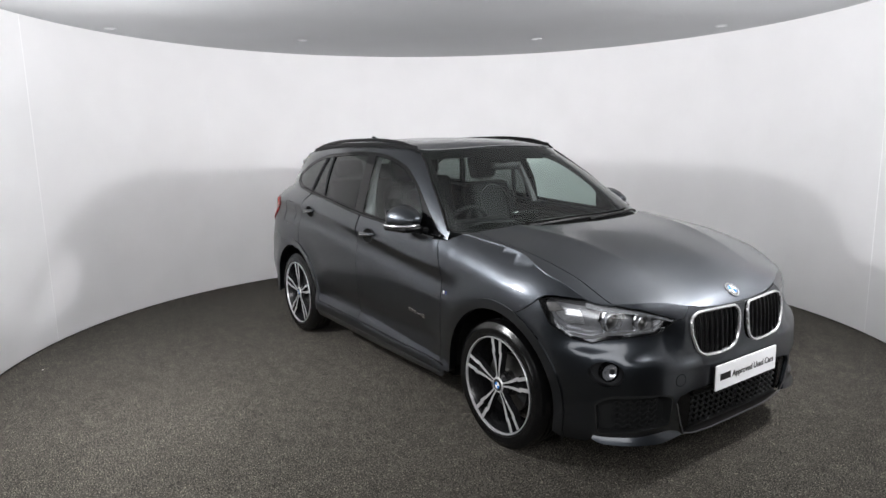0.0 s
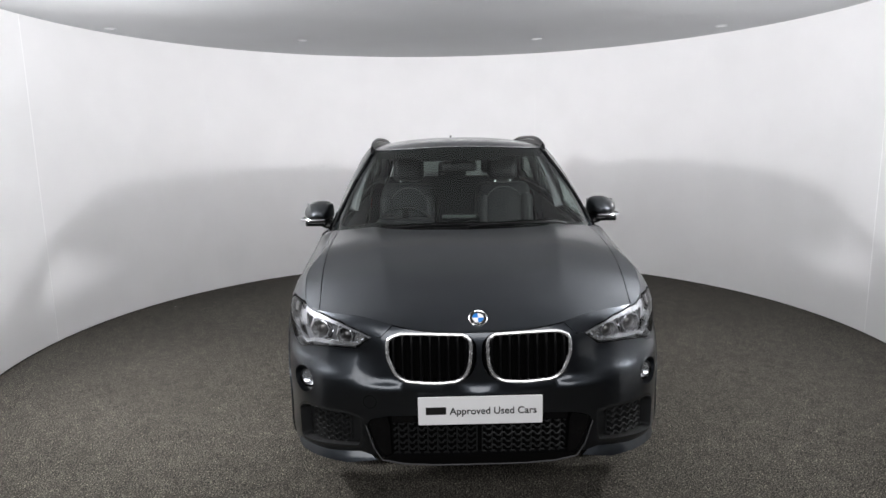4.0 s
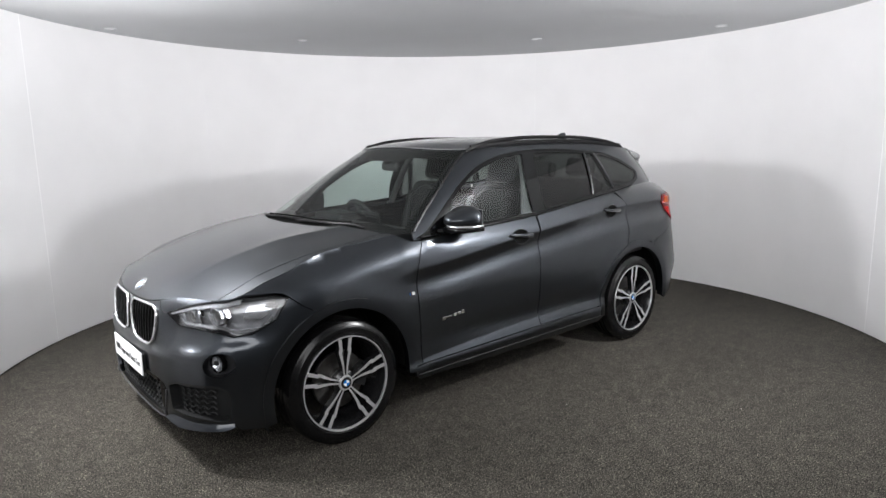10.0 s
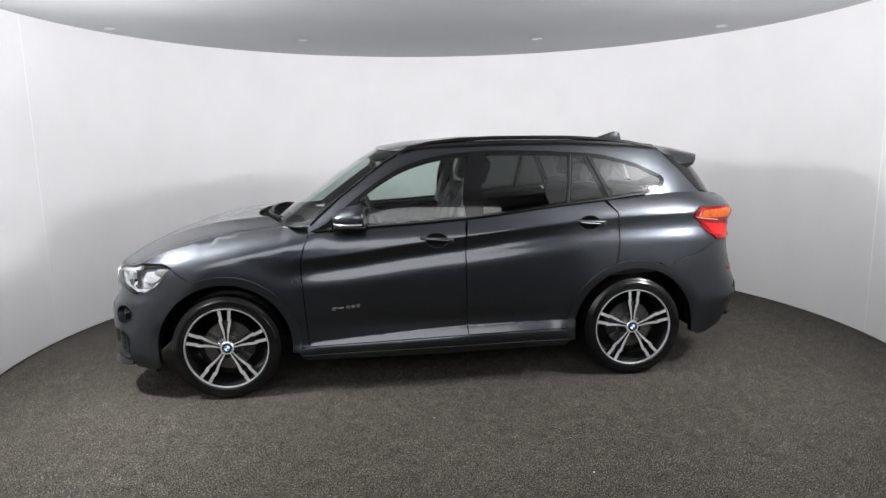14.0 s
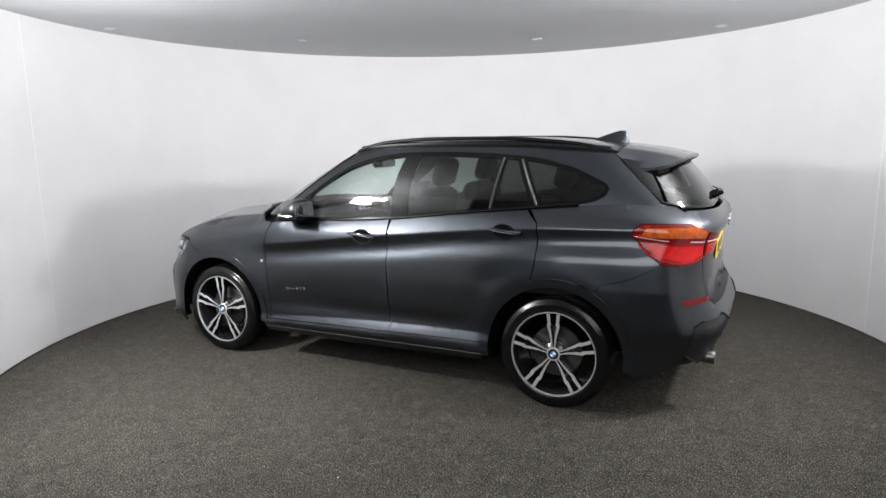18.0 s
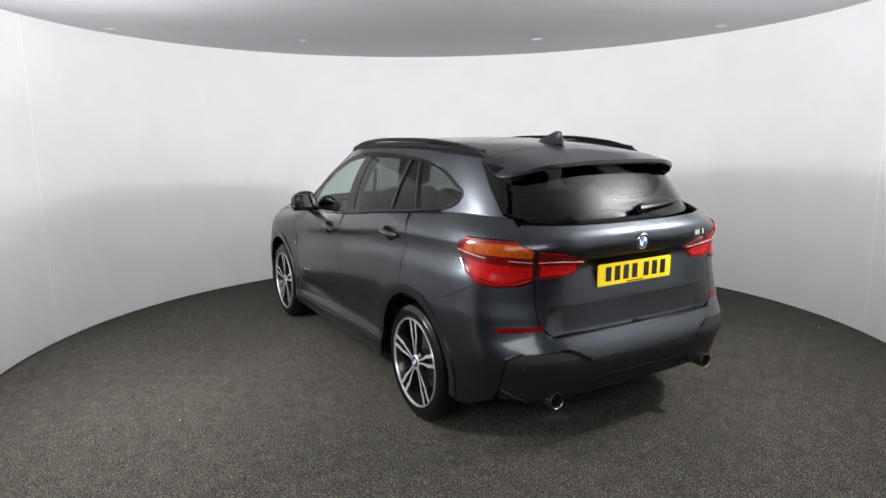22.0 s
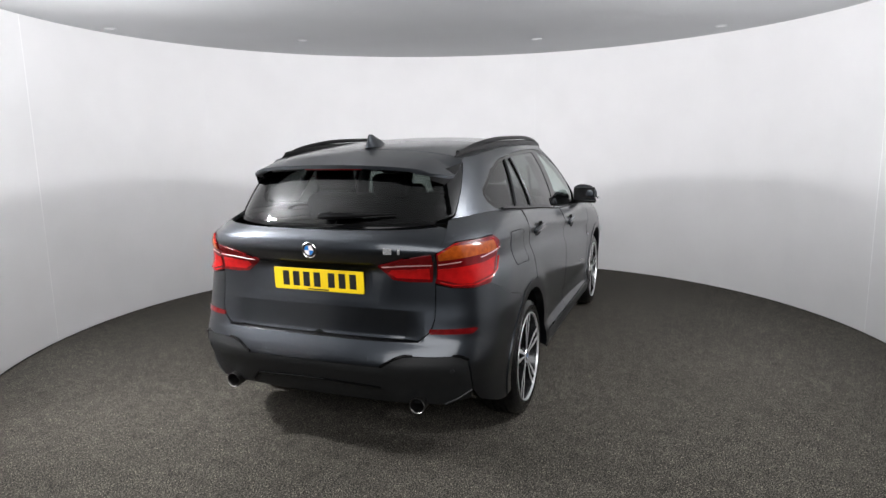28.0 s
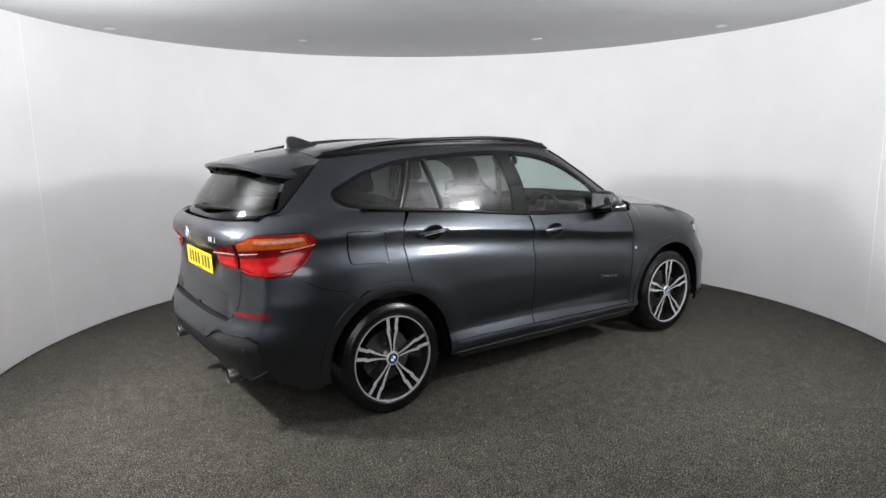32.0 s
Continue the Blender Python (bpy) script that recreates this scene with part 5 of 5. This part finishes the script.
# ---- top ----
def top():
    q0, q1 = 2 * SC, UP.X(-1.60, 1.52)[0]
    edge = cap_edge(UP, up_top, q0, q1, 60, 0.003)
    edge = [p for p in edge if p[0] > -1.602] + [(-1.604, 0.56), (-1.606, 0.30), (-1.611, 0.0)]
    panel("roof", roof, edge, PAINT, car, side=0, step=0.05, thick=0.02)
    inner = [(x - 0.04 if x > 0 else x, max(0.0, y - 0.05)) for x, y in edge]
    panel("headliner", lambda x, y: roof(x, y) - np.array((0, 0, 0.045)), inner, HEADLINER, car, side=0, step=0.1, thick=0.01)
    out = UP.FS([(0.0, 1.075), (0.35, 1.078), (0.800, 1.088), (0.761, 1.20), (0.696, 1.35), (0.628, 1.47)]) + along(up_top, UP.F(0.602, 1.53)[0], 2 * SC, 14, 0.006)
    panel("windscreen", UP, out, GLASS, car, side=0, step=0.05, thick=0.004, off=-0.004)
    frit = UP.FS([(0.0, 1.072), (0.35, 1.076), (0.772, 1.086), (0.762, 1.118), (0.35, 1.108), (0.0, 1.104)])
    panel("screen_border", UP, frit, RAIL, car, side=0, step=0.05, thick=0.002, off=-0.012)
    for s in SIDES:
        out = UP.FS([(0.798, 1.09), (0.759, 1.20), (0.694, 1.35), (0.626, 1.47), (0.602, 1.515), (0.572, 1.515), (0.598, 1.47), (0.668, 1.35), (0.734, 1.20), (0.771, 1.09)])
        panel("screen_border", UP, out, RAIL, car, side=s, step=0.04, thick=0.002, off=-0.012)
        pts = at(UP, UP.FS([(0.798, 1.09), (0.759, 1.20), (0.694, 1.35), (0.626, 1.47), (0.602, 1.52)]), 0.002, s)
        part("screen_trim", tube(pts, 0.008, 6), GLOSS_BLACK, car)
    band = along(up_top, UP.F(0.602, 1.53)[0], 2 * SC, 14, 0.006)
    low = [(q, z - 0.045 - (0.0 if q < 2 * SC - 0.25 else 0.03)) for q, z in band]
    panel("shade_band", UP, band + low[::-1], DARK, car, side=0, step=0.04, thick=0.002, off=-0.012)
    part("screen_edge", tube([Vector((p[0] + 0.004, y * p[1], p[2] - 0.002)) for p, y in
                              [(UP(q, z)[0], -1) for q, z in along(up_top, UP.F(0.595, 1.53)[0], 2 * SC, 12, 0.0)] +
                              [(UP(q, z)[0], 1) for q, z in along(up_top, 2 * SC, UP.F(0.595, 1.53)[0], 12, 0.0)][1:]], 0.0035, 6), CHROME, car)
    # fin aerial
    bm = bmesh.new()
    rings = []
    for z, x0, x1, w in ((0.0, -1.335, -1.575, 0.038), (0.012, -1.345, -1.573, 0.030), (0.03, -1.385, -1.568, 0.018), (0.05, -1.44, -1.562, 0.011), (0.066, -1.485, -1.556, 0.007), (0.074, -1.512, -1.548, 0.005)):
        row = []
        for k in range(20):
            a = 2 * math.pi * k / 20
            c = math.cos(a)
            x = (x0 + x1) / 2 + (x0 - x1) / 2 * c
            y = w * math.sin(a) * (1 - 0.35 * c)
            row.append(bm.verts.new((x, y, float(roof(x, 0)[0, 2]) * 0.35 + 0.65 * float(roof(-1.45, 0)[0, 2]) + 0.98 * z - 0.003)))
        rings.append(row)
    for a, b in zip(rings, rings[1:]):
        for k in range(20):
            bm.faces.new((a[k], a[(k + 1) % 20], b[(k + 1) % 20], b[k]))
    bm.faces.new(rings[-1])
    bmesh.ops.recalc_face_normals(bm, faces=bm.faces)
    part("fin_aerial", bm, PAINT, car, "grey shark-fin aerial")


# ---- wheels ----
def arm_outline(k):
    """One blade of a double spoke in the wheel's plane, from hub to rim."""
    pts_in = [(0.040, 0.003), (0.10, 0.006), (0.148, 0.0125), (0.171, 0.0195), (0.180, 0.0125), (0.205, 0.0155), (0.250, 0.020)]
    pts_out = [(0.250, 0.043), (0.215, 0.039), (0.193, 0.0355), (0.187, 0.041), (0.166, 0.0385), (0.130, 0.028), (0.085, 0.018), (0.040, 0.013)]
    return [(x, y * k) for x, y in pts_in + pts_out]


def wheel(x, s):
    w = new("wheel")
    w.parent = car
    w["label"] = "black tyre on a two-tone double-spoke alloy wheel"
    w.matrix_local = Matrix.Translation((x, s * 0.794, HUB_Z)) @ (Matrix.Rotation(math.pi, 4, "Z") if s == -1 else Matrix())
    prof = [(0.256, 0.085), (0.262, 0.099), (0.268, 0.104), (0.273, 0.1055), (0.276, 0.1045), (0.288, 0.1075), (0.305, 0.1055), (0.3065, 0.1035), (0.322, 0.098), (0.334, 0.090), (0.339, 0.076),
            (0.3415, 0.060), (TYRE_R, 0.040), (0.337, 0.039), (0.337, 0.030), (TYRE_R, 0.029), (TYRE_R, 0.006), (0.337, 0.005), (0.337, -0.005), (TYRE_R, -0.006),
            (TYRE_R, -0.029), (0.337, -0.030), (0.337, -0.039), (TYRE_R, -0.040), (0.3415, -0.060), (0.334, -0.090), (0.305, -0.110), (0.270, -0.108), (0.256, -0.085)]
    part("tyre", lathe(prof, 72), RUBBER, w)
    part("rim", lathe([(0.2585, 0.098), (0.2615, 0.104), (0.2600, 0.107), (0.2555, 0.1065), (0.2530, 0.100), (0.251, 0.086)], 72), SILVER, w)
    part("barrel", lathe([(0.2515, 0.096), (0.243, 0.078), (0.236, 0.040), (0.226, 0.0), (0.228, -0.085), (0.256, -0.095)], 72), GUNMETAL, w)
    for k in range(5):
        turn = Matrix.Rotation(math.radians(-90 + 72 * k), 4, "Y")
        for d in (1, -1):
            # outline in x (radius) and z; drawn out along y
            m = turn @ Matrix(((1, 0, 0, 0), (0, 0, 1, 0.058), (0, 1, 0, 0), (0, 0, 0, 1)))
            bm = prism(arm_outline(d), 0.036, m)
            for v in bm.verts:
                r = math.hypot(v.co.x, v.co.z)
                v.co.y += 0.010 * (r / 0.232) ** 2 - 0.004
            bmesh.ops.recalc_face_normals(bm, faces=bm.faces)
            part("spoke", bm, GUNMETAL, w)
            out = shrink(arm_outline(d), 0.0016)
            bm = prism(out, 0.0012, turn @ Matrix(((1, 0, 0, 0), (0, 0, 1, 0.0942), (0, 1, 0, 0), (0, 0, 0, 1))))
            for v in bm.verts:
                r = math.hypot(v.co.x, v.co.z)
                v.co.y += 0.010 * (r / 0.232) ** 2 - 0.004
            bmesh.ops.recalc_face_normals(bm, faces=bm.faces)
            part("spoke_face", bm, SILVER, w)
        a = math.radians(-90 + 36 + 72 * k)
        bm = lathe([(0.010, 0.03), (0.010, 0.075), (0.007, 0.078), (0.001, 0.078)], 6, "y", m=Matrix.Translation((0.052 * math.cos(a), 0, -0.052 * math.sin(a))))
        part("wheel_bolt", bm, STEEL, w)
    part("hub", lathe([(0.066, 0.03), (0.066, 0.074), (0.045, 0.088), (0.038, 0.094), (0.030, 0.0945)], 40), GUNMETAL, w)
    part("hub_face", lathe([(0.044, 0.0885), (0.0385, 0.0952), (0.0325, 0.0955), (0.031, 0.0935)], 40), SILVER, w)
    cap = Matrix.Translation((0, 0.094, 0)) @ Matrix.Rotation(math.radians(-90), 4, "X")
    r = 0.030
    part("cap_ring", lathe([(0.001, 0.002), (r, 0.0028), (r, -0.002)], 32, "z", m=cap), BLACK_INK, w)
    for k in range(4):
        pts = [(0.0, 0.0)] + [(r * 0.6 * math.cos(math.radians(90 * k + a)), r * 0.6 * math.sin(math.radians(90 * k + a))) for a in range(0, 91, 15)]
        part("cap_quarter", prism(pts, 0.0012, cap @ Matrix.Translation((0, 0, 0.0024))), BLUE if k % 2 else WHITE_ENAMEL, w)
    # brake
    part("brake_disc", lathe([(0.07, 0.02), (0.155, 0.02), (0.158, 0.016), (0.158, 0.0), (0.07, 0.0)], 48), STEEL, w)
    part("disc_bell", lathe([(0.001, 0.045), (0.07, 0.043), (0.074, 0.02)], 40), STEEL, w)
    bm = prism(arc(0, 0, 0.165, 150, 205, 10) + arc(0, 0, 0.095, 205, 150, 10), 0.05, Matrix(((-1 if x < 0 else 1, 0, 0, 0), (0, 0, 1, -0.012), (0, 1, 0, 0), (0, 0, 0, 1))))
    bmesh.ops.recalc_face_normals(bm, faces=bm.faces)
    part("brake_caliper", bm, PLASTIC, w)


def undersides():
    # dark inner shell behind the shut lines, arch liners, floor pan
    for s in SIDES:
        out = LOW.XS([(x, float(belt_z(x)) - 0.02) for x in np.linspace(0.92, -1.75, 24)]) + LOW.BS([(0.55, 1.15), (0.0, 1.15), (0.0, 0.42), (0.70, 0.42)])
        out += LOW.XS(arc(-AXLE, HUB_Z, ARCH_R + 0.01, 185, -5, 24)) + LOW.XS([(-0.8, 0.24), (0.8, 0.24)]) + LOW.XS(arc(AXLE, HUB_Z, ARCH_R + 0.01, 185, 50, 24)) + LOW.XS([(1.58, 0.80), (1.55, 0.90), (1.2, 0.97)])
        panel("inner_shell", LOW, out, DARK, car, side=s, off=-0.026, step=0.08, thick=0.004)
        for ax in (AXLE, -AXLE):
            bm = bmesh.new()
            rows = []
            for k in range(25):
                a = math.radians(-3 + 186 * k / 24)
                rows.append([bm.verts.new((ax + 0.425 * math.cos(a), s * y, HUB_Z + 0.425 * math.sin(a))) for y in (0.885, 0.56)])
            for a, b in zip(rows, rows[1:]):
                bm.faces.new((a[0], b[0], b[1], a[1]))
            part("arch_liner", bm, DARK, car)
            bm = bmesh.new()
            bm.faces.new([bm.verts.new((ax + 0.425 * math.cos(math.radians(a)), s * 0.56, HUB_Z + 0.425 * math.sin(math.radians(a)))) for a in range(-3, 184, 6)])
            part("arch_wall", bm, DARK, car)
            part("axle", tube([(ax, s * 0.80, HUB_Z), (ax, s * 0.4, HUB_Z)], 0.035, 12), DARK, car)
    part("floor_pan", box_bm(3.6, 1.10, 0.08, Matrix.Translation((-0.02, 0, 0.33)), 0.03), DARK, car)
    part("floor_pan", box_bm(1.72, 1.62, 0.10, Matrix.Translation((-0.02, 0, 0.26)), 0.03), DARK, car)
    part("nose_box", box_bm(0.5, 1.0, 0.45, Matrix.Translation((1.78, 0, 0.50)), 0.05), DARK, car)


# ---- cabin ----
def seat(x, y, back_h=0.62, wide=0.50):
    st = new("seat")
    st.parent = car
    st["label"] = "black leather seat with a headrest"
    bm = box_bm(0.50, wide, 0.16, Matrix.Translation((x + 0.08, y, 0.70)) @ Matrix.Rotation(math.radians(-6), 4, "Y"), 0.06, 4)
    part("cushion", bm, LEATHER, st)
    lean = Matrix.Translation((x - 0.16, y, 0.74)) @ Matrix.Rotation(math.radians(-17), 4, "Y")
    bm = box_bm(0.15, wide, back_h, lean @ Matrix.Translation((0, 0, back_h / 2)), 0.065, 4)
    inv = lean.inverted()
    for v in bm.verts:
        p = inv @ v.co
        k = 1 - 0.20 * max(0, p.z / back_h - 0.55) / 0.45
        p.y *= k
        v.co = lean @ p
    part("backrest", bm, LEATHER, st)
    for d in (1, -1):
        bm = box_bm(0.12, 0.10, back_h * 0.75, lean @ Matrix.Translation((0.045, d * (wide / 2 - 0.075), back_h * 0.45)), 0.045, 3)
        part("bolster", bm, LEATHER, st)
    pts = [lean @ Vector((0.083, 0.15 * math.cos(a), back_h * 0.62 + 0.16 * math.sin(a))) for a in [math.radians(k) for k in range(0, 181, 15)]]
    part("piping", tube(pts, 0.004, 5), PIPING, st)
    bm = box_bm(0.11, 0.24, 0.20, lean @ Matrix.Translation((0.0, 0, back_h + 0.12)), 0.05, 4)
    part("headrest", bm, LEATHER, st)
    for d in (0.06, -0.06):
        part("headrest_post", tube([lean @ Vector((0, d, back_h - 0.03)), lean @ Vector((0, d, back_h + 0.06))], 0.006, 8), CHROME, st)


def cabin():
    for y in (0.37, -0.37):
        seat(-0.02, y, 0.56)
    bench = new("rear_bench")
    bench.parent = car
    bench["label"] = "black leather rear bench"
    part("cushion", box_bm(0.48, 1.25, 0.16, Matrix.Translation((-0.84, 0, 0.72)), 0.06, 3), LEATHER, bench)
    lean = Matrix.Translation((-1.08, 0, 0.74)) @ Matrix.Rotation(math.radians(-16), 4, "Y")
    part("backrest", box_bm(0.14, 1.25, 0.56, lean @ Matrix.Translation((0, 0, 0.28)), 0.05, 3), LEATHER, bench)
    for y, h in ((0.40, 0.66), (0.0, 0.62), (-0.40, 0.66)):
        part("headrest", box_bm(0.10, 0.26, 0.15, lean @ Matrix.Translation((0, y, h)), 0.04, 3), LEATHER, bench)
    dash = new("dashboard")
    dash.parent = car
    bm = box_bm(0.56, 1.48, 0.22, Matrix.Translation((0.76, 0, 0.945)), 0.07, 4)
    part("top_pad", bm, LEATHER, dash)
    part("fascia", box_bm(0.20, 1.40, 0.26, Matrix.Translation((0.62, 0, 0.80)), 0.04, 3), PLASTIC, dash)
    part("instrument_hood", box_bm(0.22, 0.38, 0.09, Matrix.Translation((0.58, -0.37, 1.06)), 0.035, 3), LEATHER, dash)
    part("screen", box_bm(0.02, 0.25, 0.10, Matrix.Translation((0.56, 0.0, 1.08)), 0.006, 2), GLOSS_BLACK, dash)
    part("console", box_bm(0.9, 0.22, 0.25, Matrix.Translation((0.15, 0, 0.66)), 0.04, 3), PLASTIC, dash)
    sw = new("steering_wheel")
    sw.parent = car
    m = Matrix.Translation((0.36, -0.37, 1.005)) @ Matrix.Rotation(math.radians(-64), 4, "Y")
    ring = [m @ Vector((0.185 * math.cos(math.radians(a)), 0.185 * math.sin(math.radians(a)), 0)) for a in range(0, 361, 10)]
    part("rim", tube(ring, 0.016, 10, cap=False), LEATHER, sw)
    part("boss", lathe([(0.001, 0.03), (0.05, 0.025), (0.075, 0.0), (0.06, -0.04)], 24, "z", m=m), PLASTIC, sw)
    for a in (0, 180, 270):
        c, sn = math.cos(math.radians(a + 90)), math.sin(math.radians(a + 90))
        part("spoke", tube([m @ Vector((0.05 * c, 0.05 * sn, 0)), m @ Vector((0.18 * c, 0.18 * sn, 0))], [0.028, 0.016], 8, flat=0.5), SILVER if a != 270 else PLASTIC, sw)
    mir = new("cabin_mirror")
    mir.parent = car
    part("housing", box_bm(0.05, 0.24, 0.07, Matrix.Translation((0.36, 0.0, 1.435)) @ Matrix.Rotation(math.radians(-10), 4, "Z"), 0.025, 3), PLASTIC, mir)
    part("glass", box_bm(0.004, 0.21, 0.05, Matrix.Translation((0.332, 0.006, 1.435)) @ Matrix.Rotation(math.radians(-10), 4, "Z"), 0.001, 1), CHROME, mir)
    part("stalk", tube([(0.36, 0.0, 1.45), (0.34, 0.0, 1.49)], 0.016, 8), PLASTIC, mir)
    part("sensor_pod", box_bm(0.13, 0.12, 0.05, Matrix.Translation((0.33, 0.0, 1.487)) @ Matrix.Rotation(math.radians(25), 4, "Y"), 0.02, 3), PLASTIC, mir)
    # inner linings
    part("parcel_shelf", box_bm(0.60, 1.25, 0.03, Matrix.Translation((-1.62, 0, 1.10)), 0.01, 2), PLASTIC, car)
    for s in SIDES:
        pts = UP.XS([(-0.20 - 0.02 * k, 1.10 + 0.07 * k) for k in range(7)])
        part("belt_pillar", tube(at(UP, [(q, z) for q, z in pts], -0.05, s), 0.05, 8, flat=0.5), HEADLINER, car)
        part("seat_belt", tube([Vector((-0.30, s * 0.64, 1.42)), Vector((-0.32, s * 0.68, 1.1)), Vector((-0.3, s * 0.70, 0.8))], 0.02, 6, flat=0.2), LEATHER, car)
        part("door_pull", tube(at(LOW, LOW.XS([(0.3, 0.96), (-0.1, 0.97), (-0.5, 1.0)]), -0.05, s), 0.03, 8), LEATHER, car)
        out = LOW.XS([(0.75, 1.02), (-0.2, 1.06), (-1.1, 1.15), (-1.5, 1.18), (-1.5, 0.7), (0.75, 0.6)])
        panel("door_lining", LOW, out, LEATHER, car, side=s, off=-0.065, step=0.10, thick=0.01)


# ---- badges on the sides ----
def side_badges():
    for s in SIDES:
        for k, (ma, w) in enumerate(((BLUE, 0.0028), (DEEP_RED, 0.0028), (CHROME, 0.022))):
            mm = on(LOW, *LOW.X(0.905 - 0.0065 * k - (0.010 if k == 2 else 0), 0.758), 0.002, s)
            part("wing_badge", box_bm(w, 0.020, 0.003, mm @ Matrix.Rotation(math.radians(0), 4, "Z"), 0.0008, 1), ma, car)
        for k, (x, w, h) in enumerate(((0.655, 0.026, 0.022), (0.615, 0.046, 0.009), (0.566, 0.024, 0.019), (0.534, 0.022, 0.019), (0.504, 0.020, 0.023))):
            mm = on(LOW, *LOW.X(x, 0.566 + 0.10 * (0.655 - x)), 0.0015, s)
            part("model_bar", box_bm(w, h, 0.002, mm, 0.0006, 1), CHROME, car)


front_end()
rear_end()
top()
for s in SIDES:
    body_side(s)
for x in (AXLE, -AXLE):
    for s in SIDES:
        wheel(x, s)
undersides()
cabin()
side_badges()


def motions():
    rows_car, rows_table = [], []
    for k in range(33):
        turn = Matrix.Rotation(math.radians(heading(k)), 4, "Z")
        rows_car.append((float(k), turn @ Matrix.Translation((-AXIS[0], -AXIS[1], 0))))
        rows_table.append((float(k), turn))
    walk(car, rows_car)
    walk(turntable, rows_table)


motions()
